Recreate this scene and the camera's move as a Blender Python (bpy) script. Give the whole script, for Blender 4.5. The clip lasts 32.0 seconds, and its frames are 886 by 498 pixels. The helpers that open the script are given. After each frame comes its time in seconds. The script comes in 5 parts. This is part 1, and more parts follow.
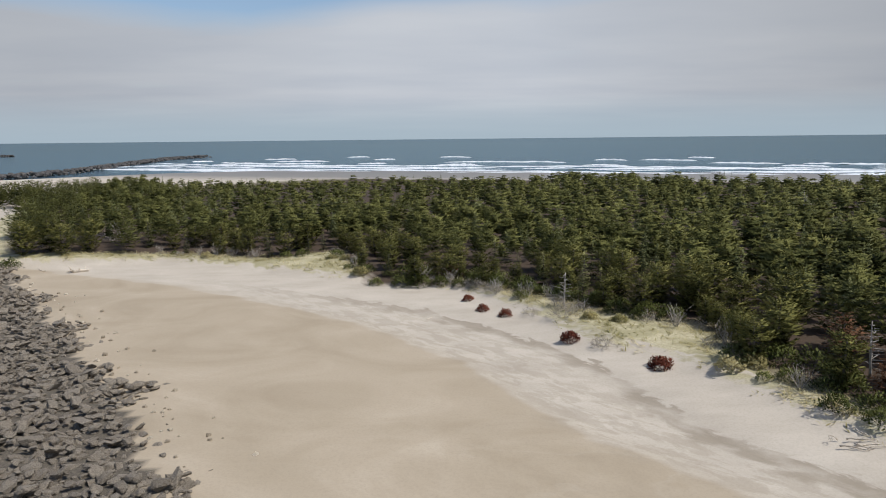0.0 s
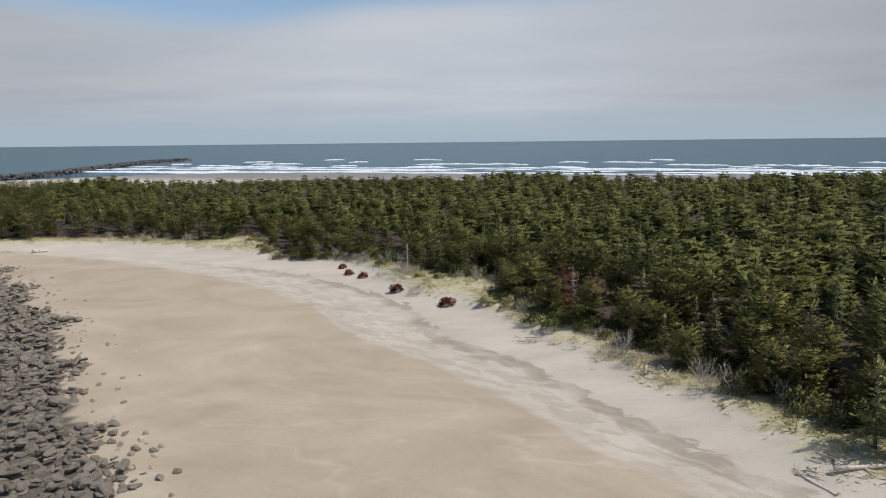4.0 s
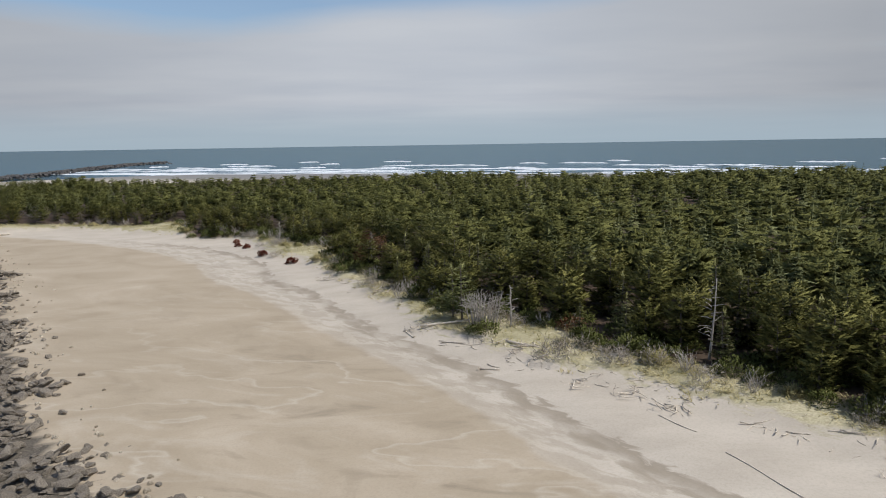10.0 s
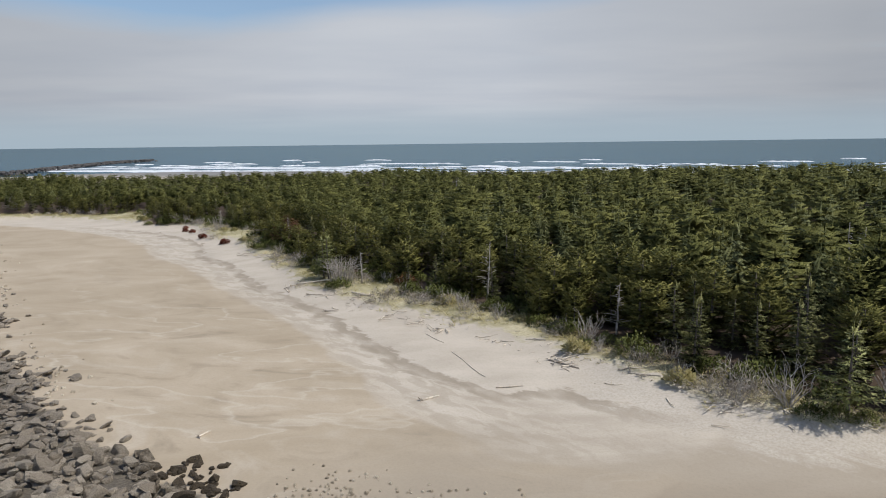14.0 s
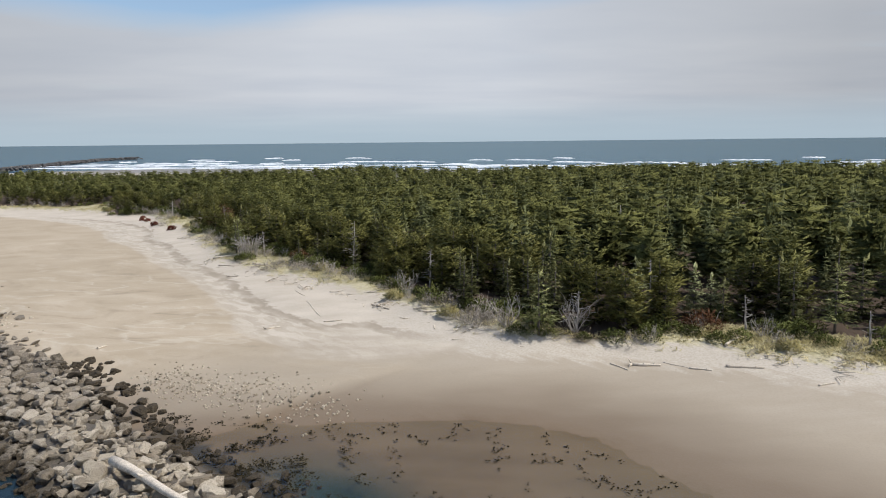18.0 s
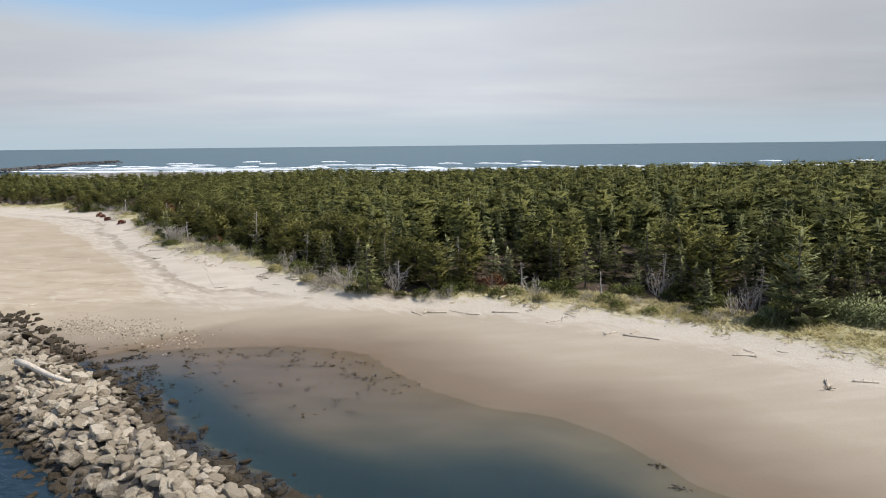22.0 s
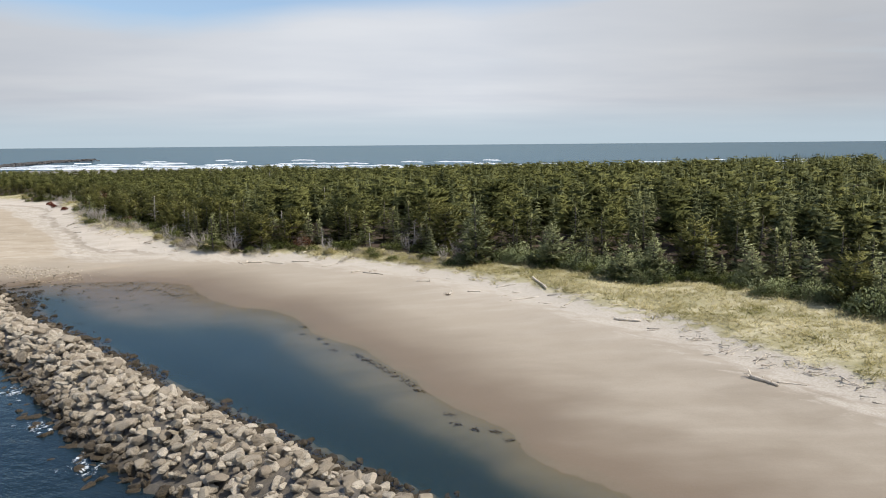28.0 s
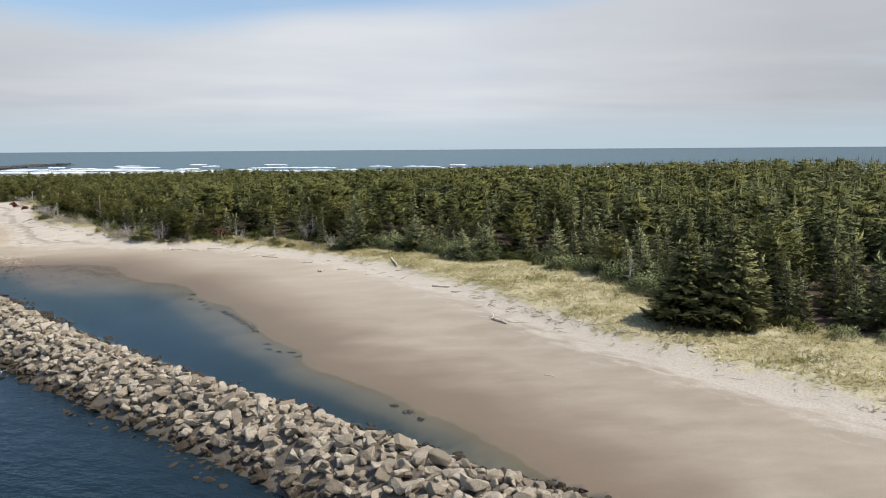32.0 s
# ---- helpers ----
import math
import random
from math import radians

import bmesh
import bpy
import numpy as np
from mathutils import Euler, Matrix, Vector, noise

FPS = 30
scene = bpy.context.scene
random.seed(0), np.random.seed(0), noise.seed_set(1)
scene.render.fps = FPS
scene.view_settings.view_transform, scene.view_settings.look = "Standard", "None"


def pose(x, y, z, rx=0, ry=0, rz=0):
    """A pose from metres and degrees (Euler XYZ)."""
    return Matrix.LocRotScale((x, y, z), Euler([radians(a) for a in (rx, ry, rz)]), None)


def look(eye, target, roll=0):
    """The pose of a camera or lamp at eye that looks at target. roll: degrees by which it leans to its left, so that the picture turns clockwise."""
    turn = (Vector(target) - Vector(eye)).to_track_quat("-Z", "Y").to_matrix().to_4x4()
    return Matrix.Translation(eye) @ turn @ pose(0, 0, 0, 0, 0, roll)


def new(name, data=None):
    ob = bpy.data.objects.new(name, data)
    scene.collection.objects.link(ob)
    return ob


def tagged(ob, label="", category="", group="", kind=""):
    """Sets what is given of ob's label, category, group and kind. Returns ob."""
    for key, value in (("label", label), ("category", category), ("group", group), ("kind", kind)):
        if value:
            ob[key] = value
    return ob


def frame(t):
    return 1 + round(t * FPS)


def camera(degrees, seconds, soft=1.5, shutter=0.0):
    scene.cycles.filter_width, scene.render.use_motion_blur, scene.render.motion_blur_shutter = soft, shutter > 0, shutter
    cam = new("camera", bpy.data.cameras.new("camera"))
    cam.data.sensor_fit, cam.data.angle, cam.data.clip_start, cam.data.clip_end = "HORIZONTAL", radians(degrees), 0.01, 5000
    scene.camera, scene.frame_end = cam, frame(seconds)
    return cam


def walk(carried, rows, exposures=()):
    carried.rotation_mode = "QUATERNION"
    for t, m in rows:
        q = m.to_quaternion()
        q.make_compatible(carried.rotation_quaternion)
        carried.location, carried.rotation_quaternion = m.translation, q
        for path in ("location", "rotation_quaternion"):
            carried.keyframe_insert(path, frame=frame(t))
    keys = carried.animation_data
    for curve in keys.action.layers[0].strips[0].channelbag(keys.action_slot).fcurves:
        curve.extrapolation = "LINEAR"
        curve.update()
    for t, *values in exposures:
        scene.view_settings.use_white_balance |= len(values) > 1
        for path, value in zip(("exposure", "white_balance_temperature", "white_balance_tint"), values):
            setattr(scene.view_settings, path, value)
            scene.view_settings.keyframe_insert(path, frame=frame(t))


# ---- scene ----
cam = camera(63.8, 32.0, soft=1.0)
PATH = [
    (0, (-0.559, -0.103, 19.758), (-0.606, 1.872, 19.445), -0.6),
    (0.5, (1.296, -2.612, 19.828), (1.258, -0.637, 19.513), -0.6),
    (1, (3.27, -4.973, 19.862), (3.232, -2.998, 19.549), -0.6),
    (1.5, (5.4, -7.481, 19.862), (5.361, -5.505, 19.554), -0.8),
    (2, (7.656, -10.232, 19.843), (7.615, -8.256, 19.536), -0.9),
    (2.5, (9.824, -13.225, 19.774), (9.786, -11.249, 19.467), -0.9),
    (3, (11.765, -16.194, 19.688), (11.731, -14.217, 19.383), -0.8),
    (3.5, (13.524, -18.981, 19.608), (13.499, -17.005, 19.304), -0.7),
    (5.5, (20.573, -28.729, 19.314), (20.574, -26.752, 19.012), -0.7),
    (6, (22.448, -31.177, 19.279), (22.453, -29.199, 18.979), -0.8),
    (6.5, (24.561, -33.74, 19.234), (24.568, -31.762, 18.934), -0.9),
    (7, (26.477, -36.119, 19.21), (26.484, -34.142, 18.912), -0.9),
    (7.5, (28.198, -38.48, 19.193), (28.208, -36.502, 18.895), -0.8),
    (8, (29.837, -41.031, 19.183), (29.85, -39.053, 18.889), -0.8),
    (8.5, (31.586, -43.685, 19.179), (31.602, -41.707, 18.884), -0.7),
    (9, (33.366, -45.976, 19.202), (33.38, -43.998, 18.905), -0.6),
    (9.5, (35.211, -48.261, 19.184), (35.222, -46.283, 18.887), -0.7),
    (10, (37.065, -50.621, 19.18), (37.073, -48.644, 18.883), -0.9),
    (10.5, (38.855, -53.043, 19.219), (38.866, -51.066, 18.918), -0.7),
    (11, (40.545, -55.325, 19.226), (40.557, -53.348, 18.924), -0.8),
    (11.5, (42.348, -57.625, 19.248), (42.359, -55.648, 18.945), -0.8),
    (12, (44.187, -60.123, 19.26), (44.197, -58.146, 18.957), -0.8),
    (12.5, (45.965, -62.676, 19.197), (45.98, -60.699, 18.896), -0.7),
    (13, (47.734, -65.184, 19.145), (47.753, -63.206, 18.845), -0.6),
    (13.5, (49.652, -67.721, 19.115), (49.672, -65.744, 18.815), -0.7),
    (14, (51.586, -70.377, 19.117), (51.613, -68.4, 18.817), -0.7),
    (14.5, (53.435, -72.874, 19.103), (53.463, -70.897, 18.803), -0.6),
    (16.5, (60.969, -83.009, 19.28), (61.006, -81.032, 18.975), -0.6),
    (17, (62.795, -85.545, 19.285), (62.833, -83.569, 18.979), -0.7),
    (17.5, (64.598, -88.114, 19.312), (64.64, -86.137, 19.008), -0.6),
    (18, (66.444, -90.742, 19.343), (66.492, -88.766, 19.038), -0.6),
    (18.5, (68.201, -93.18, 19.391), (68.253, -91.204, 19.085), -0.7),
    (19, (70.003, -95.587, 19.343), (70.058, -93.611, 19.04), -0.7),
    (19.5, (71.993, -98.016, 19.375), (72.046, -96.039, 19.072), -0.8),
    (20, (73.997, -100.691, 19.39), (74.056, -98.715, 19.088), -0.7),
    (20.5, (75.846, -103.283, 19.371), (75.914, -101.307, 19.071), -0.8),
    (21, (77.702, -105.783, 19.316), (77.773, -103.807, 19.019), -0.7),
    (21.5, (79.649, -108.287, 19.304), (79.724, -106.31, 19.007), -0.7),
    (22, (81.72, -111.074, 19.323), (81.801, -109.098, 19.028), -0.6),
    (22.5, (83.75, -113.761, 19.339), (83.83, -111.784, 19.045), -0.5),
    (23, (85.82, -116.429, 19.342), (85.902, -114.452, 19.048), -0.5),
    (23.5, (88.112, -119.271, 19.409), (88.195, -117.294, 19.114), -0.5),
    (24, (90.357, -122.385, 19.488), (90.446, -120.409, 19.193), -0.4),
    (24.5, (92.37, -125.362, 19.501), (92.463, -123.386, 19.204), -0.4),
    (25, (94.294, -128.35, 19.454), (94.39, -126.375, 19.156), -0.4),
    (25.5, (96.123, -131.175, 19.519), (96.225, -129.201, 19.217), -0.3),
    (27.5, (104.733, -142.242, 19.179), (104.835, -140.267, 18.881), -0.4),
    (28, (106.796, -145.12, 19.177), (106.908, -143.146, 18.88), -0.5),
    (28.5, (108.71, -147.809, 19.23), (108.83, -145.834, 18.934), -0.5),
    (29, (110.555, -150.462, 19.258), (110.682, -148.487, 18.964), -0.6),
    (29.5, (112.359, -153.031, 19.237), (112.492, -151.057, 18.946), -0.5),
    (30, (114.217, -155.713, 19.177), (114.357, -153.739, 18.889), -0.5),
    (30.5, (116.068, -158.404, 19.127), (116.213, -156.429, 18.843), -0.4),
    (31, (117.938, -161.062, 19.089), (118.086, -159.087, 18.807), -0.4),
    (31.5, (119.863, -163.815, 19.107), (120.015, -161.841, 18.826), -0.4),
    (32, (121.967, -166.656, 19.228), (122.124, -164.683, 18.944), -0.4),
]
walk(cam, [(t, look(eye, target, roll)) for t, eye, target, roll in PATH],
     exposures=[(0, 0.0, 6450, 10), (6, -0.04, 6450, 10), (9, -0.06, 6450, 10), (13, -0.06, 6450, 10), (14.5, 0.02, 6450, 10), (16.5, 0.12, 6450, 10), (20, 0.24, 6550, 10), (25, 0.36, 6600, 10), (32, 0.36, 6600, 10)])

# ---- world and sun ----
SUN = Vector((0.52, -0.15, 0.84)).normalized()
world = bpy.data.worlds.new("sky")
scene.world = world
world.use_nodes = True


def nodes_of(tree):
    """Short hands for building a node tree."""
    tree.nodes.clear()

    def node(kind, links=None, **values):
        n = tree.nodes.new(kind)
        for key, value in values.items():
            if key == "op":
                n.operation = value
            elif key == "blend":
                n.blend_type = value
            elif key == "data":
                n.data_type = value
            elif key == "dims":
                n.noise_dimensions = value
            elif key == "attr":
                n.attribute_name = value
            elif key == "clamp":
                n.use_clamp = value
            elif key == "sky":
                n.sky_type = value
        for key, value in (links or {}).items():
            if hasattr(value, "is_linked") and hasattr(value, "node"):
                tree.links.new(value, n.inputs[key])
            else:
                n.inputs[key].default_value = value
        return n
    return node


def ramp(node, fac, stops):
    n = node("ShaderNodeValToRGB", {0: fac})
    while len(n.color_ramp.elements) < len(stops):
        n.color_ramp.elements.new(0.5)
    for e, (p, c) in zip(n.color_ramp.elements, stops):
        e.position = p
        e.color = (c, c, c, 1) if isinstance(c, (int, float)) else (*c, 1)
    return n.outputs[0]


def mixc(node, fac, a, b, blend="MIX"):
    n = node("ShaderNodeMix", data="RGBA", blend=blend)
    tree = n.id_data
    for key, value in ((0, fac), (6, a), (7, b)):
        if hasattr(value, "node"):
            tree.links.new(value, n.inputs[key])
        else:
            n.inputs[key].default_value = (*value, 1) if isinstance(value, tuple) and len(value) == 3 else value
    return n.outputs[2]


def build_sky():
    tree = world.node_tree
    node = nodes_of(tree)
    sky = node("ShaderNodeTexSky", sky="NISHITA")
    sky.sun_disc = False
    sky.sun_elevation = math.asin(SUN.z)
    sky.sun_rotation = math.atan2(SUN.x, SUN.y)
    sky.air_density, sky.dust_density = 1.0, 1.5
    blue = node("ShaderNodeVectorMath", {0: sky.outputs[0], 1: (0.118, 0.122, 0.128)}, op="MULTIPLY").outputs[0]
    co = node("ShaderNodeTexCoord").outputs["Generated"]
    sep = node("ShaderNodeSeparateXYZ", {0: co})
    up = node("ShaderNodeMath", {0: sep.outputs[2], 1: 0.06}, op="ADD").outputs[0]
    up = node("ShaderNodeMath", {0: up, 1: 0.05}, op="MAXIMUM").outputs[0]
    flat = node("ShaderNodeCombineXYZ", {0: sep.outputs[0], 1: sep.outputs[1], 2: 0.0}).outputs[0]
    inv = node("ShaderNodeMath", {0: 1.0, 1: up}, op="DIVIDE").outputs[0]
    deck = node("ShaderNodeVectorMath", {0: flat}, op="SCALE")
    tree.links.new(inv, deck.inputs[3])
    place = node("ShaderNodeMapping", {0: deck.outputs[0], 1: (0.35, 0.2, 0.0), 3: (0.30, 0.42, 1.0)}).outputs[0]
    big = node("ShaderNodeTexNoise", {"Vector": place, "Scale": 0.7, "Detail": 5.0, "Roughness": 0.5})
    fine = node("ShaderNodeTexNoise", {"Vector": place, "Scale": 1.3, "Detail": 6.0, "Roughness": 0.5})
    shade = ramp(node, fine.outputs[0], [(0.32, (0.490, 0.528, 0.590)), (0.7, (0.585, 0.612, 0.655))])
    # cloud colour darkened to both sides as lens vignetting, most of all eastwards
    shade = mixc(node, ramp(node, node("ShaderNodeMath", {0: sep.outputs[0], 1: 0.5}, op="ADD").outputs[0], [(0.0, 0.80), (0.35, 0.98), (0.6, 1.0), (1.0, 0.72)]), (0.0, 0.0, 0.0), shade)
    # the deck thins into blue higher up, most of all towards the north-west
    west = node("ShaderNodeMath", {0: sep.outputs[0], 1: 0.27}, op="ADD").outputs[0]
    west = node("ShaderNodeMath", {0: west}, op="ABSOLUTE").outputs[0]
    west = node("ShaderNodeMath", {0: west, 1: -0.22}, op="MULTIPLY").outputs[0]
    thin = node("ShaderNodeMath", {0: sep.outputs[2], 1: 2.2, 2: west}, op="MULTIPLY_ADD").outputs[0]
    cover = node("ShaderNodeMath", {0: big.outputs[0], 1: ramp(node, thin, [(0.0, 0.45), (0.24, 0.40), (0.37, 0.02), (1.0, 0.0)])}, op="ADD").outputs[0]
    mask = ramp(node, cover, [(0.58, 0.0), (0.82, 1.0)])
    sky_c = mixc(node, mask, blue, shade)
    # a paler, bluish band low over the sea
    low = ramp(node, sep.outputs[2], [(0.0, 0.95), (0.02, 0.75), (0.055, 0.0)])
    sky_c = mixc(node, low, sky_c, (0.385, 0.475, 0.545))
    bg = node("ShaderNodeBackground", {0: sky_c, 1: 1.0})
    out = node("ShaderNodeOutputWorld")
    tree.links.new(bg.outputs[0], out.inputs[0])


build_sky()
lamp = bpy.data.lights.new("sun", "SUN")
lamp.energy, lamp.angle, lamp.color = 3.7, radians(0.6), (1.0, 0.965, 0.91)
sun = new("sun", lamp)
sun.matrix_world = look(SUN * 300, (0, 0, 0))


# ---- materials ----
def material(name, build, rough=0.8, metal=0.0, bump=None):
    """A material whose colour and bump are made by build(node) -> colour, height or None."""
    m = bpy.data.materials.new(name)
    m.use_nodes = True
    node = nodes_of(m.node_tree)
    colour, height, extra = build(node)
    b = node("ShaderNodeBsdfPrincipled", {"Roughness": rough, "Metallic": metal})
    if isinstance(colour, tuple):
        b.inputs["Base Color"].default_value = (*colour, 1)
    else:
        m.node_tree.links.new(colour, b.inputs["Base Color"])
    for key, value in (extra or {}).items():
        if hasattr(value, "node"):
            m.node_tree.links.new(value, b.inputs[key])
        else:
            b.inputs[key].default_value = value
    if height is not None:
        bp = node("ShaderNodeBump", {"Height": height, "Strength": bump[0], "Distance": bump[1]})
        m.node_tree.links.new(bp.outputs[0], b.inputs["Normal"])
    out = node("ShaderNodeOutputMaterial")
    m.node_tree.links.new(b.outputs[0], out.inputs[0])
    return m


def place_of(node, scale=(1, 1, 1), turn=0.0):
    co = node("ShaderNodeNewGeometry").outputs["Position"]
    return node("ShaderNodeMapping", {0: co, 2: (0, 0, turn), 3: scale}).outputs[0]


def place_sn(node, k, turn=0.0):
    """Position with the axis along the shore pressed by k, for streaks that run along it."""
    co = node("ShaderNodeNewGeometry").outputs["Position"]
    c, s = math.cos(-0.82 + turn), math.sin(-0.82 + turn)
    u = node("ShaderNodeVectorMath", {0: co, 1: (c * k, s * k, 0)}, op="DOT_PRODUCT").outputs["Value"]
    v = node("ShaderNodeVectorMath", {0: co, 1: (-s, c, 0)}, op="DOT_PRODUCT").outputs["Value"]
    return node("ShaderNodeCombineXYZ", {0: u, 1: v, 2: 0.0}).outputs[0]


def noise_of(node, vector, scale, detail=4.0, rough=0.55, distort=0.0):
    return node("ShaderNodeTexNoise", {"Vector": vector, "Scale": scale, "Detail": detail, "Roughness": rough, "Distortion": distort}).outputs[0]


def m_foliage(name, dark, mid, light, tree_scale=0.22, open_work=0.0, through_leaf=0.12):
    def build(node):
        p = place_of(node)
        isl = node("ShaderNodeNewGeometry").outputs["Random Per Island"]
        tree = noise_of(node, p, tree_scale, 2.0)
        ob = node("ShaderNodeObjectInfo").outputs["Random"]
        tint = node("ShaderNodeAttribute", attr="tint").outputs["Fac"]
        mix = node("ShaderNodeMath", {0: isl, 1: 0.16, 2: tree}, op="MULTIPLY_ADD").outputs[0]
        grain = node("ShaderNodeMath", {0: noise_of(node, p, 4.0, 3.0, 0.7), 1: 0.5}, op="SUBTRACT").outputs[0]
        mix = node("ShaderNodeMath", {0: grain, 1: 0.55, 2: mix}, op="MULTIPLY_ADD").outputs[0]
        mix = node("ShaderNodeMath", {0: ob, 1: 0.30, 2: mix}, op="MULTIPLY_ADD").outputs[0]
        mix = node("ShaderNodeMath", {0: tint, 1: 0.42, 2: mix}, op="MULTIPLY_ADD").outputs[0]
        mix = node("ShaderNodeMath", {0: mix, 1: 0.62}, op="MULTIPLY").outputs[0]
        extra = {"Specular IOR Level": 0.06}
        if open_work:
            # gaps between the needles
            gap = noise_of(node, p, 7.5, 3.0, 0.75)
            extra["Alpha"] = ramp(node, gap, [(open_work - 0.02, 0.0), (open_work + 0.02, 1.0)])
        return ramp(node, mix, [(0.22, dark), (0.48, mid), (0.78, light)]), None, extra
    m = material(name, build, rough=0.65)
    # part of the light goes through the leaf
    tree = m.node_tree
    solid = next(n for n in tree.nodes if n.type == "BSDF_PRINCIPLED")
    out = next(n for n in tree.nodes if n.type == "OUTPUT_MATERIAL")
    thin = tree.nodes.new("ShaderNodeBsdfTranslucent")
    tree.links.new(solid.inputs["Base Color"].links[0].from_socket, thin.inputs[0])
    both = tree.nodes.new("ShaderNodeMixShader")
    both.inputs[0].default_value = through_leaf
    tree.links.new(solid.outputs[0], both.inputs[1])
    tree.links.new(thin.outputs[0], both.inputs[2])
    if open_work:
        clear = tree.nodes.new("ShaderNodeBsdfTransparent")
        cut = tree.nodes.new("ShaderNodeMixShader")
        gap = solid.inputs["Alpha"].links[0]
        tree.links.new(gap.from_socket, cut.inputs[0])
        tree.links.remove(gap)
        tree.links.new(clear.outputs[0], cut.inputs[1])
        tree.links.new(both.outputs[0], cut.inputs[2])
        both = cut
    tree.links.new(both.outputs[0], out.inputs[0])
    return m


PINE = m_foliage("pine_needles", (0.013, 0.014, 0.004), (0.080, 0.081, 0.022), (0.225, 0.212, 0.066), open_work=0.44)
# darker copies of PINE and SPRUCE, the wood's own shade put into their colour
PINE_WOOD = m_foliage("pine_wood_needles", (0.008, 0.010, 0.003), (0.055, 0.060, 0.017), (0.165, 0.164, 0.052), open_work=0.44)
SPRUCE_WOOD = m_foliage("spruce_wood_needles", (0.009, 0.012, 0.005), (0.058, 0.067, 0.025), (0.178, 0.186, 0.082), open_work=0.44)
SPRUCE = m_foliage("spruce_needles", (0.015, 0.017, 0.007), (0.090, 0.096, 0.035), (0.26, 0.255, 0.11), open_work=0.44)
PALE_LEAF = m_foliage("pale_green_needles", (0.085, 0.095, 0.032), (0.20, 0.212, 0.078), (0.38, 0.38, 0.17), open_work=0.48)
PALE_SPRUCE = m_foliage("grey_green_needles", (0.050, 0.058, 0.025), (0.165, 0.18, 0.080), (0.38, 0.39, 0.20), open_work=0.43)
SHRUB = m_foliage("shrub_leaves", (0.036, 0.044, 0.012), (0.098, 0.110, 0.032), (0.21, 0.212, 0.078))
WILLOW = m_foliage("willow_leaves", (0.085, 0.105, 0.046), (0.20, 0.225, 0.105), (0.37, 0.385, 0.21))
DRY = m_foliage("dry_twigs", (0.15, 0.125, 0.095), (0.27, 0.235, 0.185), (0.42, 0.38, 0.31))
RED = m_foliage("russet_leaves", (0.065, 0.018, 0.011), (0.15, 0.046, 0.028), (0.25, 0.095, 0.055))
RUST = m_foliage("rusty_needles", (0.07, 0.032, 0.016), (0.13, 0.065, 0.034), (0.20, 0.11, 0.06), open_work=0.48)
GRASS = m_foliage("dune_grass", (0.225, 0.212, 0.082), (0.425, 0.374, 0.185), (0.68, 0.61, 0.39), 0.12, 0.0, 0.5)
MAT = m_foliage("drowned_weed", (0.045, 0.034, 0.020), (0.075, 0.058, 0.036), (0.11, 0.085, 0.055))
WEED = m_foliage("seaweed", (0.012, 0.010, 0.005), (0.03, 0.024, 0.012), (0.06, 0.045, 0.02))


def b_bark(node):
    p = place_of(node, (1, 1, 0.25))
    n = noise_of(node, p, 9.0)
    return ramp(node, n, [(0.3, (0.06, 0.048, 0.038)), (0.7, (0.17, 0.145, 0.12))]), n, None


def b_drift(node):
    p = place_of(node)
    n = noise_of(node, p, 14.0)
    big = noise_of(node, p, 1.5)
    ob = node("ShaderNodeObjectInfo").outputs["Random"]
    c = ramp(node, n, [(0.3, (0.42, 0.35, 0.265)), (0.7, (0.76, 0.68, 0.56))])
    d = mixc(node, ramp(node, big, [(0.50, 0.0), (0.68, 0.45)]), c, (0.12, 0.095, 0.075))
    return mixc(node, ramp(node, ob, [(0.7, 0.0), (0.95, 0.4)]), d, (0.12, 0.10, 0.08)), n, None


